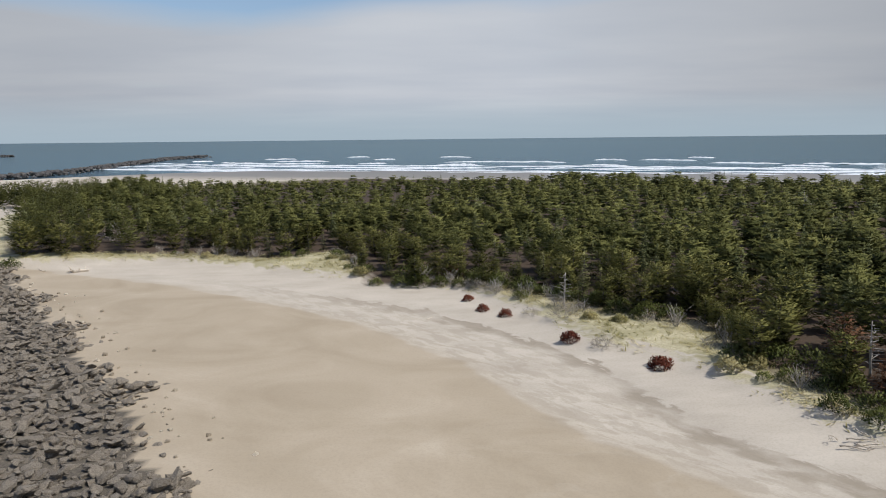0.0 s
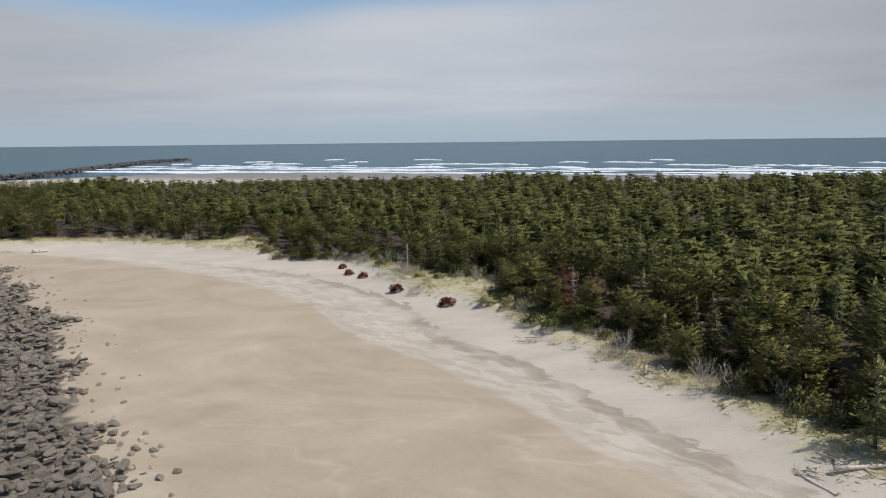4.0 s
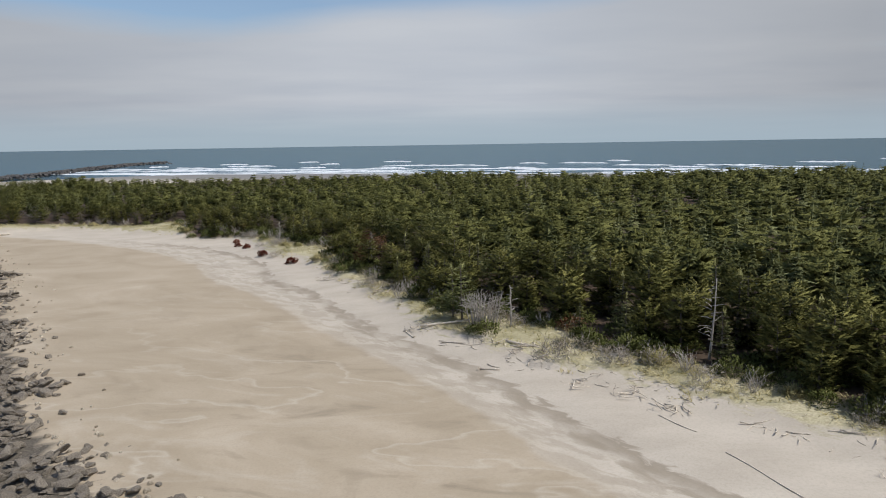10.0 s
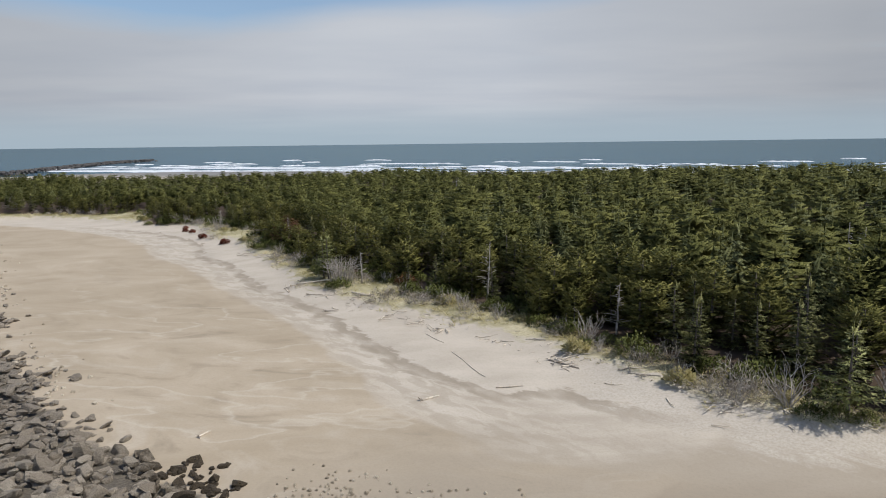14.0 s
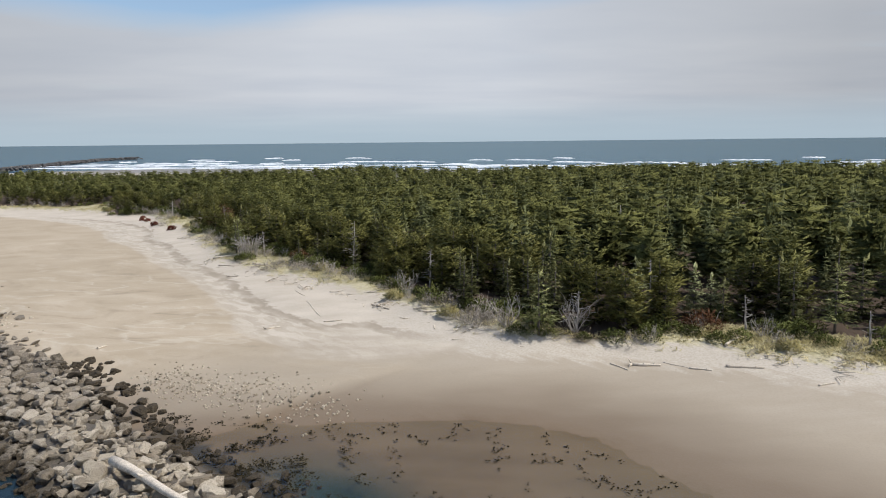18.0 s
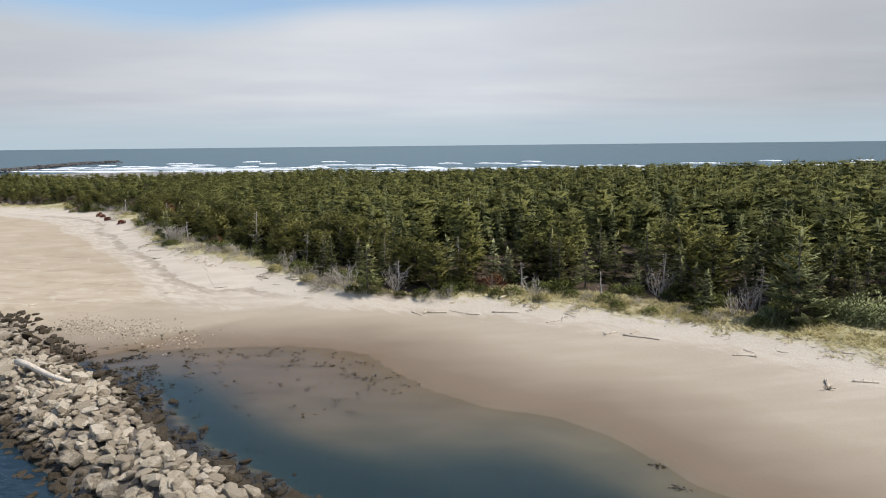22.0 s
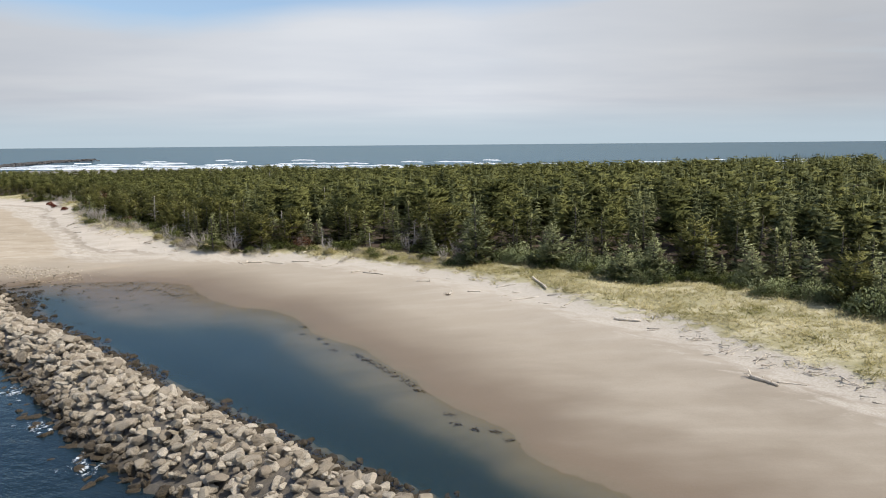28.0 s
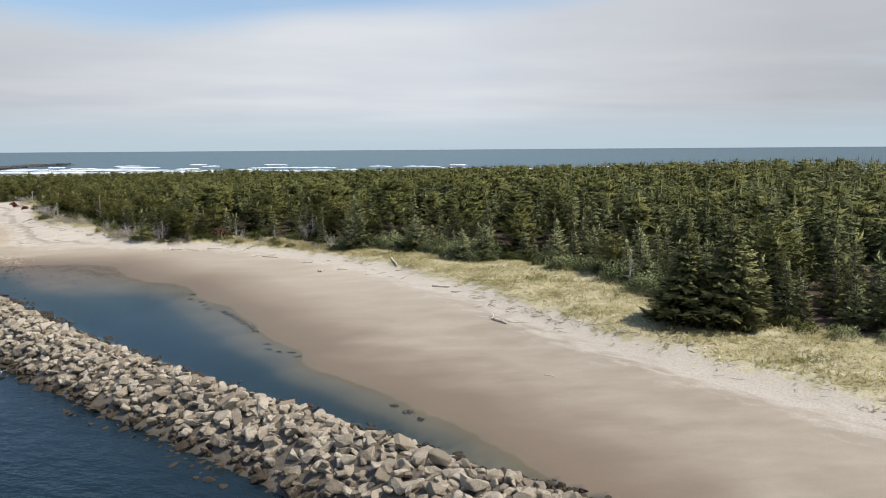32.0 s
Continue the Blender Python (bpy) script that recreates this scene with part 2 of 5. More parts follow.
def b_rock(node):
    p = place_of(node)
    g = node("ShaderNodeNewGeometry")
    n = noise_of(node, p, 2.2, 6.0)
    f = noise_of(node, p, 14.0, 5.0, 0.65)
    isl = g.outputs["Random Per Island"]
    ob = node("ShaderNodeObjectInfo").outputs["Random"]
    r = node("ShaderNodeMath", {0: isl, 1: ob}, op="ADD").outputs[0]
    r = node("ShaderNodeMath", {0: r, 1: 1.0}, op="MODULO").outputs[0]
    c = ramp(node, r, [(0.0, (0.27, 0.218, 0.150)), (0.5, (0.43, 0.362, 0.262)), (1.0, (0.60, 0.518, 0.395))])
    c = mixc(node, ramp(node, n, [(0.45, 0.0), (0.75, 0.45)]), c, (0.29, 0.23, 0.16))
    c = mixc(node, ramp(node, f, [(0.34, 0.55), (0.50, 0.0)]), c, (0.19, 0.16, 0.12))
    # weathered, soiled stones where the sand has buried the jetty
    aged = node("ShaderNodeAttribute", attr="aged").outputs["Fac"]
    c = mixc(node, aged, c, ramp(node, f, [(0.35, (0.10, 0.082, 0.060)), (0.65, (0.25, 0.212, 0.165))]))
    # the tide's dark algae line
    z = node("ShaderNodeSeparateXYZ", {0: g.outputs["Position"]}).outputs[2]
    edge = node("ShaderNodeMath", {0: n, 1: 1.3, 2: z}, op="MULTIPLY_ADD").outputs[0]
    wet = ramp(node, node("ShaderNodeMath", {0: edge, 1: 0.4}, op="MULTIPLY").outputs[0], [(0.42, 1.0), (0.60, 0.0)])
    tide = node("ShaderNodeAttribute", attr="tide").outputs["Fac"]
    wet = node("ShaderNodeMath", {0: wet, 1: tide}, op="MULTIPLY", clamp=True).outputs[0]
    fringe = node("ShaderNodeMath", {0: n, 1: 0.9, 2: tide}, op="MULTIPLY_ADD").outputs[0]
    fringe = node("ShaderNodeMath", {0: fringe, 1: 0.4}, op="MULTIPLY").outputs[0]
    wet = node("ShaderNodeMath", {0: wet, 1: ramp(node, fringe, [(0.66, 0.0), (0.84, 1.0)])}, op="MAXIMUM").outputs[0]
    c = mixc(node, wet, c, ramp(node, f, [(0.35, (0.018, 0.013, 0.006)), (0.65, (0.085, 0.060, 0.030))]))
    return c, f, None


BARK = material("bark", b_bark, 0.9, bump=(0.5, 0.03))
DRIFT = material("bleached_driftwood", b_drift, 0.85, bump=(0.4, 0.02))
ROCK = material("armour_rock", b_rock, 0.85, bump=(1.0, 0.16))
DARK_ROCK = material("dark_sea_rock", lambda node: (ramp(node, noise_of(node, place_of(node), 0.4), [(0.3, (0.035, 0.035, 0.036)), (0.7, (0.10, 0.09, 0.08))]), None, None), 0.8)
GREY_WOOD = material("grey_dead_wood", lambda node: (ramp(node, noise_of(node, place_of(node, (1, 1, .3)), 5.0), [(0.3, (0.20, 0.175, 0.15)), (0.7, (0.52, 0.475, 0.415))]), None, None), 0.9)


def b_ground(node):
    p = place_of(node)
    turned = place_sn(node, 0.45, 0.7)
    da = node("ShaderNodeSeparateXYZ", {0: node("ShaderNodeAttribute", attr="lines").outputs["Vector"]}).outputs
    db = node("ShaderNodeSeparateXYZ", {0: node("ShaderNodeAttribute", attr="cover").outputs["Vector"]}).outputs
    dc = node("ShaderNodeSeparateXYZ", {0: node("ShaderNodeAttribute", attr="place").outputs["Vector"]}).outputs
    z = node("ShaderNodeSeparateXYZ", {0: node("ShaderNodeNewGeometry").outputs["Position"]}).outputs[2]
    fine = noise_of(node, p, 6.0, 6.0, 0.65)
    mid = noise_of(node, turned, 0.35, 5.0, 0.55)
    big = noise_of(node, turned, 0.10, 4.0, 0.5)
    mott = noise_of(node, place_sn(node, 0.38), 0.95, 5.0, 0.6, 0.5)
    wisp = noise_of(node, place_sn(node, 0.22, 0.85), 0.42, 5.0, 0.58)
    dash = noise_of(node, place_sn(node, 0.5), 0.3, 3.0, 0.5)

    def band(value, stops):
        """Linear pieces of a value in metres."""
        lo, hi = stops[0][0], stops[-1][0]
        g = node("ShaderNodeMapRange", {0: value, 1: lo, 2: hi, 3: 0.0, 4: 1.0}).outputs[0]
        return ramp(node, g, [((m - lo) / (hi - lo), v) for m, v in stops])

    def jitter(value, by, amount):
        k = node("ShaderNodeMath", {0: by, 1: 0.5}, op="SUBTRACT").outputs[0]
        return node("ShaderNodeMath", {0: k, 1: amount, 2: value}, op="MULTIPLY_ADD").outputs[0]

    def times(x, y):
        return node("ShaderNodeMath", {0: x, 1: y}, op="MULTIPLY").outputs[0]

    along = node("ShaderNodeVectorMath", {0: p, 1: (0.68, -0.73, 0.0)}, op="DOT_PRODUCT").outputs["Value"]
    lively = band(along, [(-40.0, 0.05), (0.0, 0.55), (20.0, 1.0), (60.0, 1.0)])
    swirl = noise_of(node, place_sn(node, 0.7, 0.6), 0.085, 5.0, 0.52, 1.8)
    drift = noise_of(node, place_sn(node, 0.5, 0.5), 0.22, 5.0, 0.6, 1.5)
    dry = ramp(node, mid, [(0.3, (0.415, 0.362, 0.290)), (0.7, (0.515, 0.456, 0.372))])
    damp = ramp(node, swirl, [(0.30, (0.322, 0.260, 0.180)), (0.47, (0.366, 0.300, 0.212)), (0.60, (0.396, 0.326, 0.235)), (0.75, (0.437, 0.365, 0.270))])
    damp = mixc(node, times(lively, ramp(node, drift, [(0.54, 0.0), (0.72, 0.55)])), damp, (0.475, 0.412, 0.325))
    damp = mixc(node, times(lively, ramp(node, drift, [(0.30, 0.75), (0.46, 0.0)])), damp, (0.245, 0.200, 0.140))
    # pale lips of dried swash
    damp = mixc(node, times(lively, ramp(node, big, [(0.478, 0.0), (0.497, 0.5), (0.502, 0.0)])), damp, (0.50, 0.44, 0.35))
    # the damp basin, with a mottled margin between it and the scarp
    in_basin = band(jitter(da[0], swirl, 3.5), [(-1.6, 1.0), (-0.4, 0.95), (0.2, 0.35), (2.0, 0.0)])
    below = band(jitter(da[1], mott, 2.4), [(-1.2, 1.0), (-0.5, 0.0)])
    c = mixc(node, times(in_basin, below), dry, damp)
    patches = times(ramp(node, mott, [(0.46, 0.0), (0.54, 0.45), (0.70, 0.55)]), band(jitter(da[0], mid, 5.0), [(-1.0, 0.0), (1.0, 1.0), (5.5, 0.8), (8.5, 0.0)]))
    c = mixc(node, times(times(patches, below), dc[1]), c, (0.305, 0.256, 0.188))
    # scarp: a foot of changing width, coloured dark for damp and the step's shade
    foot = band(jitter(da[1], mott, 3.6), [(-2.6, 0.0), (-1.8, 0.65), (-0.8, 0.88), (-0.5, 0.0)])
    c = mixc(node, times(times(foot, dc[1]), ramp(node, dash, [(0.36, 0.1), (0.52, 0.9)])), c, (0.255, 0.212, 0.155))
    # tan, packed sand towards the pool, then wet
    packed = times(band(jitter(da[2], wisp, 22.0), [(7.0, 1.0), (17.0, 0.75), (29.0, 0.0)]), dc[2])
    c = mixc(node, packed, c, (0.315, 0.265, 0.198))
    firm = times(band(jitter(along, wisp, 30.0), [(128.0, 0.0), (165.0, 0.85)]), dc[2])
    c = mixc(node, firm, c, ramp(node, mid, [(0.35, (0.25, 0.208, 0.155)), (0.66, (0.325, 0.278, 0.215))]))
    wet = times(band(jitter(da[2], mid, 5.0), [(0.0, 1.0), (3.0, 0.9), (6.5, 0.5), (12.0, 0.0)]), dc[2])
    shore = band(jitter(dc[0], mid, 20.0), [(0.0, 0.95), (80.0, 0.85), (118.0, 0.0)])
    c = mixc(node, wet, c, (0.165, 0.121, 0.078))
    c = mixc(node, shore, c, (0.165, 0.165, 0.16))
    # blown dry sand along the foot of the grass
    blown = times(band(jitter(db[0], mott, 11.0), [(-5.0, 0.0), (-2.4, 0.75), (4.0, 0.8)]), dc[2])
    c = mixc(node, blown, c, ramp(node, fine, [(0.3, (0.40, 0.353, 0.285)), (0.65, (0.515, 0.465, 0.39))]))
    # rubble in the jetty's core, darkened to paint the shade between the stones
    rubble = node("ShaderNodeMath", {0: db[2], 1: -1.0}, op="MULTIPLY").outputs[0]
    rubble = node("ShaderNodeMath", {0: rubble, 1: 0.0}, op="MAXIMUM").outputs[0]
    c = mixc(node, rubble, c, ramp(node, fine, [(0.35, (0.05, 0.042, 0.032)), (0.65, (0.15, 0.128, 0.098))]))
    # brown silt under shallow water; deep water's loss of light painted on the bed
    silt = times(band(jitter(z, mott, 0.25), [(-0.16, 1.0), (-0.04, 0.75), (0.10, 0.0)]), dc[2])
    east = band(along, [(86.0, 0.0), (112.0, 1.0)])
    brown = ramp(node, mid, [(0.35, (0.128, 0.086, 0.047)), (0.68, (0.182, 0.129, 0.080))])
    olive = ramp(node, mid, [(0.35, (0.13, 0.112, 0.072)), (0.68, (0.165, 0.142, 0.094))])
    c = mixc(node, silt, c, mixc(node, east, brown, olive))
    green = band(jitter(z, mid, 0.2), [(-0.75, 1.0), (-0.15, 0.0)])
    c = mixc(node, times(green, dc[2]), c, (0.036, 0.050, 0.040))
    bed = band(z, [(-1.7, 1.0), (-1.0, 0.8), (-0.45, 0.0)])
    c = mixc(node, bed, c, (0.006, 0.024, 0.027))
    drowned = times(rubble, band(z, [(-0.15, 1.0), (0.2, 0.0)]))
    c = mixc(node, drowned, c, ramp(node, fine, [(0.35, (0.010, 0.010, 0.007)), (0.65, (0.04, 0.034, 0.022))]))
    # grass thatch and needle litter under the trees
    straw = ramp(node, fine, [(0.3, (0.31, 0.27, 0.145)), (0.7, (0.56, 0.505, 0.335))])
    straw = mixc(node, ramp(node, mid, [(0.44, 0.0), (0.58, 0.8)]), straw, (0.27, 0.245, 0.12))
    c = mixc(node, times(band(jitter(db[0], mott, 7.0), [(-0.4, 0.0), (0.8, 0.9)]), db[2]), c, straw)
    hum = noise_of(node, p, 0.55, 5.0, 0.6)
    c = mixc(node, times(times(band(db[0], [(0.5, 0.0), (2.0, 1.0)]), db[2]), ramp(node, hum, [(0.52, 0.0), (0.62, 0.5)])), c, (0.21, 0.19, 0.08))
    litter = ramp(node, fine, [(0.3, (0.030, 0.022, 0.014)), (0.7, (0.085, 0.055, 0.036))])
    c = mixc(node, times(band(jitter(db[1], mott, 3.0), [(-0.6, 0.0), (1.6, 1.0)]), db[2]), c, litter)
    c = mixc(node, ramp(node, fine, [(0.3, 0.20), (0.55, 0.0)]), c, (0.2, 0.17, 0.13))
    rough = ramp(node, wet, [(0.0, 0.95), (1.0, 0.5)])
    return c, node("ShaderNodeMath", {0: fine, 1: mott}, op="ADD").outputs[0], {"Roughness": rough, "Specular IOR Level": 0.3}


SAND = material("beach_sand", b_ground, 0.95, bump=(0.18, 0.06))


def water_material(name, deep, shallow, cap, rough, big, small, strength, clear=None, sheen=(0.76, 0.93, 1.0)):
    """Water: a body colour, or a clear body, under a gloss that grows with the angle up to a cap that stands for its chop."""
    m = bpy.data.materials.new(name)
    m.use_nodes = True
    node = nodes_of(m.node_tree)
    link = m.node_tree.links.new
    a = noise_of(node, place_sn(node, 0.4, 0.47), big, 6.0, 0.6)
    b = noise_of(node, place_sn(node, 0.6, 0.3), small, 5.0, 0.62)
    h = node("ShaderNodeMath", {0: a, 1: 1.6, 2: b}, op="MULTIPLY_ADD").outputs[0]
    bp = node("ShaderNodeBump", {"Height": h, "Strength": strength, "Distance": 0.3}).outputs[0]
    if clear:
        body = node("ShaderNodeBsdfTransparent", {0: (*clear, 1)})
    else:
        patch = noise_of(node, place_sn(node, 0.12, 0.47), 0.02, 6.0, 0.6)
        chop = noise_of(node, place_sn(node, 0.35, 0.47), 0.16, 5.0, 0.6)
        both = node("ShaderNodeMath", {0: patch, 1: chop}, op="ADD").outputs[0]
        both = node("ShaderNodeMath", {0: both, 1: 0.5}, op="MULTIPLY").outputs[0]
        body = node("ShaderNodeBsdfDiffuse", {0: ramp(node, both, [(0.36, deep), (0.64, shallow)])})
        link(bp, body.inputs["Normal"])
    gloss = node("ShaderNodeBsdfGlossy", {0: (*sheen, 1), "Roughness": rough})
    link(bp, gloss.inputs["Normal"])
    fr = node("ShaderNodeFresnel", {0: 1.33})
    link(bp, fr.inputs["Normal"])
    mix = node("ShaderNodeMixShader")
    shine = node("ShaderNodeMath", {0: fr.outputs[0], 1: cap}, op="MINIMUM").outputs[0]
    if clear:
        # a film of water too thin to lie smooth at its edge
        film = node("ShaderNodeAttribute", attr="film").outputs["Fac"]
        shine = node("ShaderNodeMath", {0: shine, 1: film}, op="MULTIPLY").outputs[0]
    link(shine, mix.inputs[0])
    link(body.outputs[0], mix.inputs[1])
    link(gloss.outputs[0], mix.inputs[2])
    link(mix.outputs[0], node("ShaderNodeOutputMaterial").inputs[0])
    return m


SEA = water_material("sea_water", (0.003, 0.007, 0.009), (0.016, 0.030, 0.038), 0.47, 0.12, 0.10, 0.9, 0.6)
FOAM = material("sea_foam", lambda node: (ramp(node, noise_of(node, place_of(node), 0.8), [(0.35, (0.40, 0.45, 0.48)), (0.55, (0.72, 0.74, 0.75))]), None, None), 0.9)

WASH = material("broken_foam", lambda node: ((0.62, 0.66, 0.68), None, {"Alpha": ramp(node, noise_of(node, place_of(node), 2.6, 4.0, 0.65), [(0.52, 0.0), (0.66, 0.75)])}), 0.9)
POOL = water_material("pool_water", None, None, 0.21, 0.05, 0.3, 1.4, 0.10, clear=(0.90, 0.90, 0.86), sheen=(0.46, 0.56, 0.64))

# ---- the plan: s runs along the jetty, n across it towards the woods ----
AX, AY = 0.68, -0.73


def to_sn(x, y):
    return (x * AX + y * AY) / 0.9953, (x * -AY + y * AX) / 0.9953


def to_xy(s, n):
    return (s * AX - n * AY) / 1.0 / 0.9999, (s * AY + n * AX) / 1.0 / 0.9999


def line(points):
    """n as a function of s, from a few corners of a line in the plan."""
    sn = sorted(to_sn(x, y) for x, y in points)
    a, b = np.array([p[0] for p in sn]), np.array([p[1] for p in sn])
    return lambda s: np.interp(s, a, b)


def line_sn(points):
    """n as a function of s, from corners of a line given along and across the jetty."""
    a, b = np.array(points, float).T
    return lambda s: np.interp(s, a, b)


N_VEG = line_sn([(-238.8, 55.4), (-198.4, 34.1), (-170.4, 25.9), (-134.7, 18.6), (-124.1, 18.3), (-107, 38), (-90.3, 45.7), (-76.9, 49.8), (-70.7, 53.5), (-60.1, 56), (-50.9, 54.2), (-36.5, 49.1), (-28.7, 50), (-12.9, 44.9), (4.3, 39.9), (15.1, 35.3), (27.1, 35), (37.7, 36.1), (51.2, 35.9), (61.9, 34.1), (68.3, 33.6), (73.2, 34.5), (84, 41.5), (92, 44.5), (100, 46.5), (110, 47.8), (120, 47.6), (129, 46.9), (141, 43.6), (147, 43), (154, 40.7), (161, 37.6), (168, 35), (175, 33), (185, 31.1), (197, 29), (240, 24)])
N_TREE = line_sn([(-248.9, 59.3), (-195.6, 37), (-168.4, 29.5), (-134.1, 22.2), (-125.6, 21.1), (-109.2, 38.7), (-100.5, 44.3), (-92.8, 48.1), (-89.3, 57.1), (-71.3, 50), (-60.8, 55.3), (-51.6, 56.3), (-39.5, 54.6), (-30.4, 57.1), (-24.5, 50.2), (-13.7, 47), (5.6, 41.3), (13.5, 39.5), (17.7, 41.1), (24.8, 41.3), (29.1, 38.6), (35.8, 39.2), (47.5, 39.3), (55.5, 36), (67.5, 35.7), (77.4, 36.1), (84, 45.5), (92, 48.5), (102, 50), (112, 51.2), (121, 56.2), (130, 56), (137, 54.4), (143, 57.5), (150, 57.6), (156, 56), (163, 53), (170, 49.6), (178, 45), (186, 43), (194, 43.5), (240, 41)])
N_SCARP = line([(-90, 118), (-50, 101), (-15, 82), (-4, 75), (4, 66), (11, 56), (15, 44), (22, 35), (31, 17), (41, 3), (47, -8), (51, -15), (57, -21), (61, -21), (65, -25), (72, -29), (85, -34), (94, -44), (103, -49), (112, -58), (121, -74), (130, -92), (137, -105), (145, -119), (153, -129), (186, -172)])
N_DAMP = line([(-90, 112), (-53, 96), (-36, 88), (-20, 77), (-10, 69), (-1, 58), (6, 44), (14, 35), (24, 19), (33, 6), (39, -4), (45, -15), (47, -21), (56, -32), (66, -34), (85, -42), (100, -58), (115, -80), (127, -100), (140, -118), (180, -170)])
N_WATER = line_sn([(43, -12.7), (55.4, -2.3), (63.8, 0.8), (68.6, 6), (69.1, 12.4), (70.5, 12), (76, 17.2), (81.5, 22.6), (87.5, 23.6), (93.5, 23), (99, 22.1), (104, 22.4), (109, 24.4), (113.5, 24.1), (118, 22.7), (121, 21), (126, 20.3), (130, 20), (134, 19.2), (139, 18), (142, 16.7), (146, 16.1), (151.5, 15.3), (154, 12.9), (157, 12), (164, 12.3), (169, 12.3), (174, 11.2), (178, 10.1), (185, 8.6), (191, 6.5), (197, -1), (208, -17)])
N_IN = line([(-70, 104), (-45, 74), (-33, 59), (-22, 45), (-14, 31), (0, 10), (9, -4), (22, -19), (30, -27), (42, -37), (47, -44), (58, -54), (66, -66), (76, -76), (89, -91), (97, -99), (106, -108), (114, -115), (123, -123), (133, -132), (190, -193)])
N_OUT = line([(-120, 130), (0, -7), (49, -59), (56, -67), (65, -76), (75, -87), (84, -99), (92, -107), (102, -116), (114, -127), (170, -187)])


def crest_of(s):
    return np.interp(s, [-120, 60, 90, 115, 220], [1.3, 1.4, 2.0, 2.6, 2.7])


def wave(x, y, size, seed):
    """Smooth noise from a few crossed sines, for dunes and ripples."""
    r = np.random.RandomState(seed)
    z = np.zeros_like(x)
    for k in range(7):
        a, f, p = r.uniform(0, 6.28), r.uniform(0.6, 1.7) / size, r.uniform(0, 6.28)
        z += np.sin((x * np.cos(a) + y * np.sin(a)) * f * 6.28 + p + 1.3 * np.sin((x * np.sin(a) - y * np.cos(a)) * f * 3.1 + p))
    return z / 7


def shore_of(x, y):
    """Metres inland from the ocean's edge."""
    return (409 - 0.36 * x - y) / 1.063 + 6 * np.sin(x * 0.013)


def height(x, y):
    s, n = to_sn(x, y)
    w, c, v, t = N_WATER(s) + 0.6 * wave(x, y, 9, 12) + 1.3 * wave(x, y, 26, 19), N_SCARP(s), N_VEG(s), N_TREE(s)
    d = n - w
    beach = np.interp(d, [-14, -9, -5, -2.5, 0, 3, 8, 18, 40], [-1.9, -1.45, -0.75, -0.28, 0, 0.22, 0.58, 0.98, 1.12])
    shallow = np.interp(s, [62, 80, 98, 120, 150, 178, 190], [0.08, 0.08, 0.16, 0.9, 1.0, 0.3, 0.15])
    beach = np.where(d < 0, beach * shallow - np.clip((s - 71) / 10, 0, 1) * np.clip((186 - s) / 10, 0, 1) * np.clip(1 - (n - N_IN(s)) / 8, 0, 1) * np.clip(-d / 3, 0, 1) * 1.35, beach)
    beach = beach + 0.05 * wave(x, y, 22, 3) * np.clip(d / 10, 0, 1)
    step = np.interp(n - c + 0.7 * wave(x, y, 7, 33), [-1.3, 0.5], [0, 0.26]) * np.interp(s, [-90, -60, 60, 78], [0, 1, 1, 0.25])
    rise = np.interp(n - v, [-9, -2.5, -0.5, 0.6, 5, 14], [0, 0.35, 0.75, 1.25, 1.55, 1.8])
    bank = np.interp(n - v, [-3, 0, 2, 20], [0, 0.3, 1, 1])
    z = beach + step + rise + bank * (0.25 * wave(x, y, 14, 5) + 0.12 * wave(x, y, 5, 6)) + 0.03 * wave(x, y, 3.5, 8) * np.clip(d / 6, 0, 1)
    # jetty core
    ni, no, cr = N_IN(s), N_OUT(s), crest_of(s)
    inside = np.minimum(n - no, ni - n)
    core = np.interp(inside, [-4, -1.9, 0, 3.5, 6], [-3, -0.4, -0.2, 0, 0]) + np.where(inside > 0, np.minimum(inside / 3.5, 1) * (cr - 0.75), 0)
    z = np.where(n < no, np.interp(n - no, [-9, 0], [-4, -0.3]), z)
    z = np.maximum(z, core)
    # ocean side
    q = shore_of(x, y)
    z = np.minimum(z, np.interp(q, [-300, -20, 0, 60, 112, 126, 140], [-5, -0.7, 0, 0.9, 1.7, 3.6, 9]))
    # the spit's bare west end
    west = np.clip((-250 - s) / 60, 0, 1)
    return z * (1 - west) + np.minimum(z, 1.0) * west - west * np.clip((-400 - s) / 60, 0, 1) * 4


def grid(name, xs, ys, zs, mat):
    X, Y = np.meshgrid(xs, ys)
    nx, ny = len(xs), len(ys)
    verts = np.stack([X, Y, zs], -1).reshape(-1, 3)
    i = np.arange(nx * ny).reshape(ny, nx)
    faces = np.stack([i[:-1, :-1], i[:-1, 1:], i[1:, 1:], i[1:, :-1]], -1).reshape(-1, 4)
    return quick_mesh(name, verts, faces, mat, smooth=True)


def quick_mesh(name, verts, faces, mat, smooth=False, normals=None):
    """A mesh from arrays of corners and of equal-sided faces."""
    me = bpy.data.meshes.new(name)
    k = faces.shape[1]
    me.vertices.add(len(verts))
    me.vertices.foreach_set("co", np.ascontiguousarray(verts, dtype=np.float32).ravel())
    me.loops.add(faces.size)
    me.loops.foreach_set("vertex_index", np.ascontiguousarray(faces, dtype=np.int32).ravel())
    me.polygons.add(len(faces))
    me.polygons.foreach_set("loop_start", np.arange(0, faces.size, k, dtype=np.int32))
    me.polygons.foreach_set("use_smooth", np.full(len(faces), smooth))
    me.materials.append(mat)
    me.update(calc_edges=True)
    if normals is not None:
        me.normals_split_custom_set_from_vertices(normals)
    return me


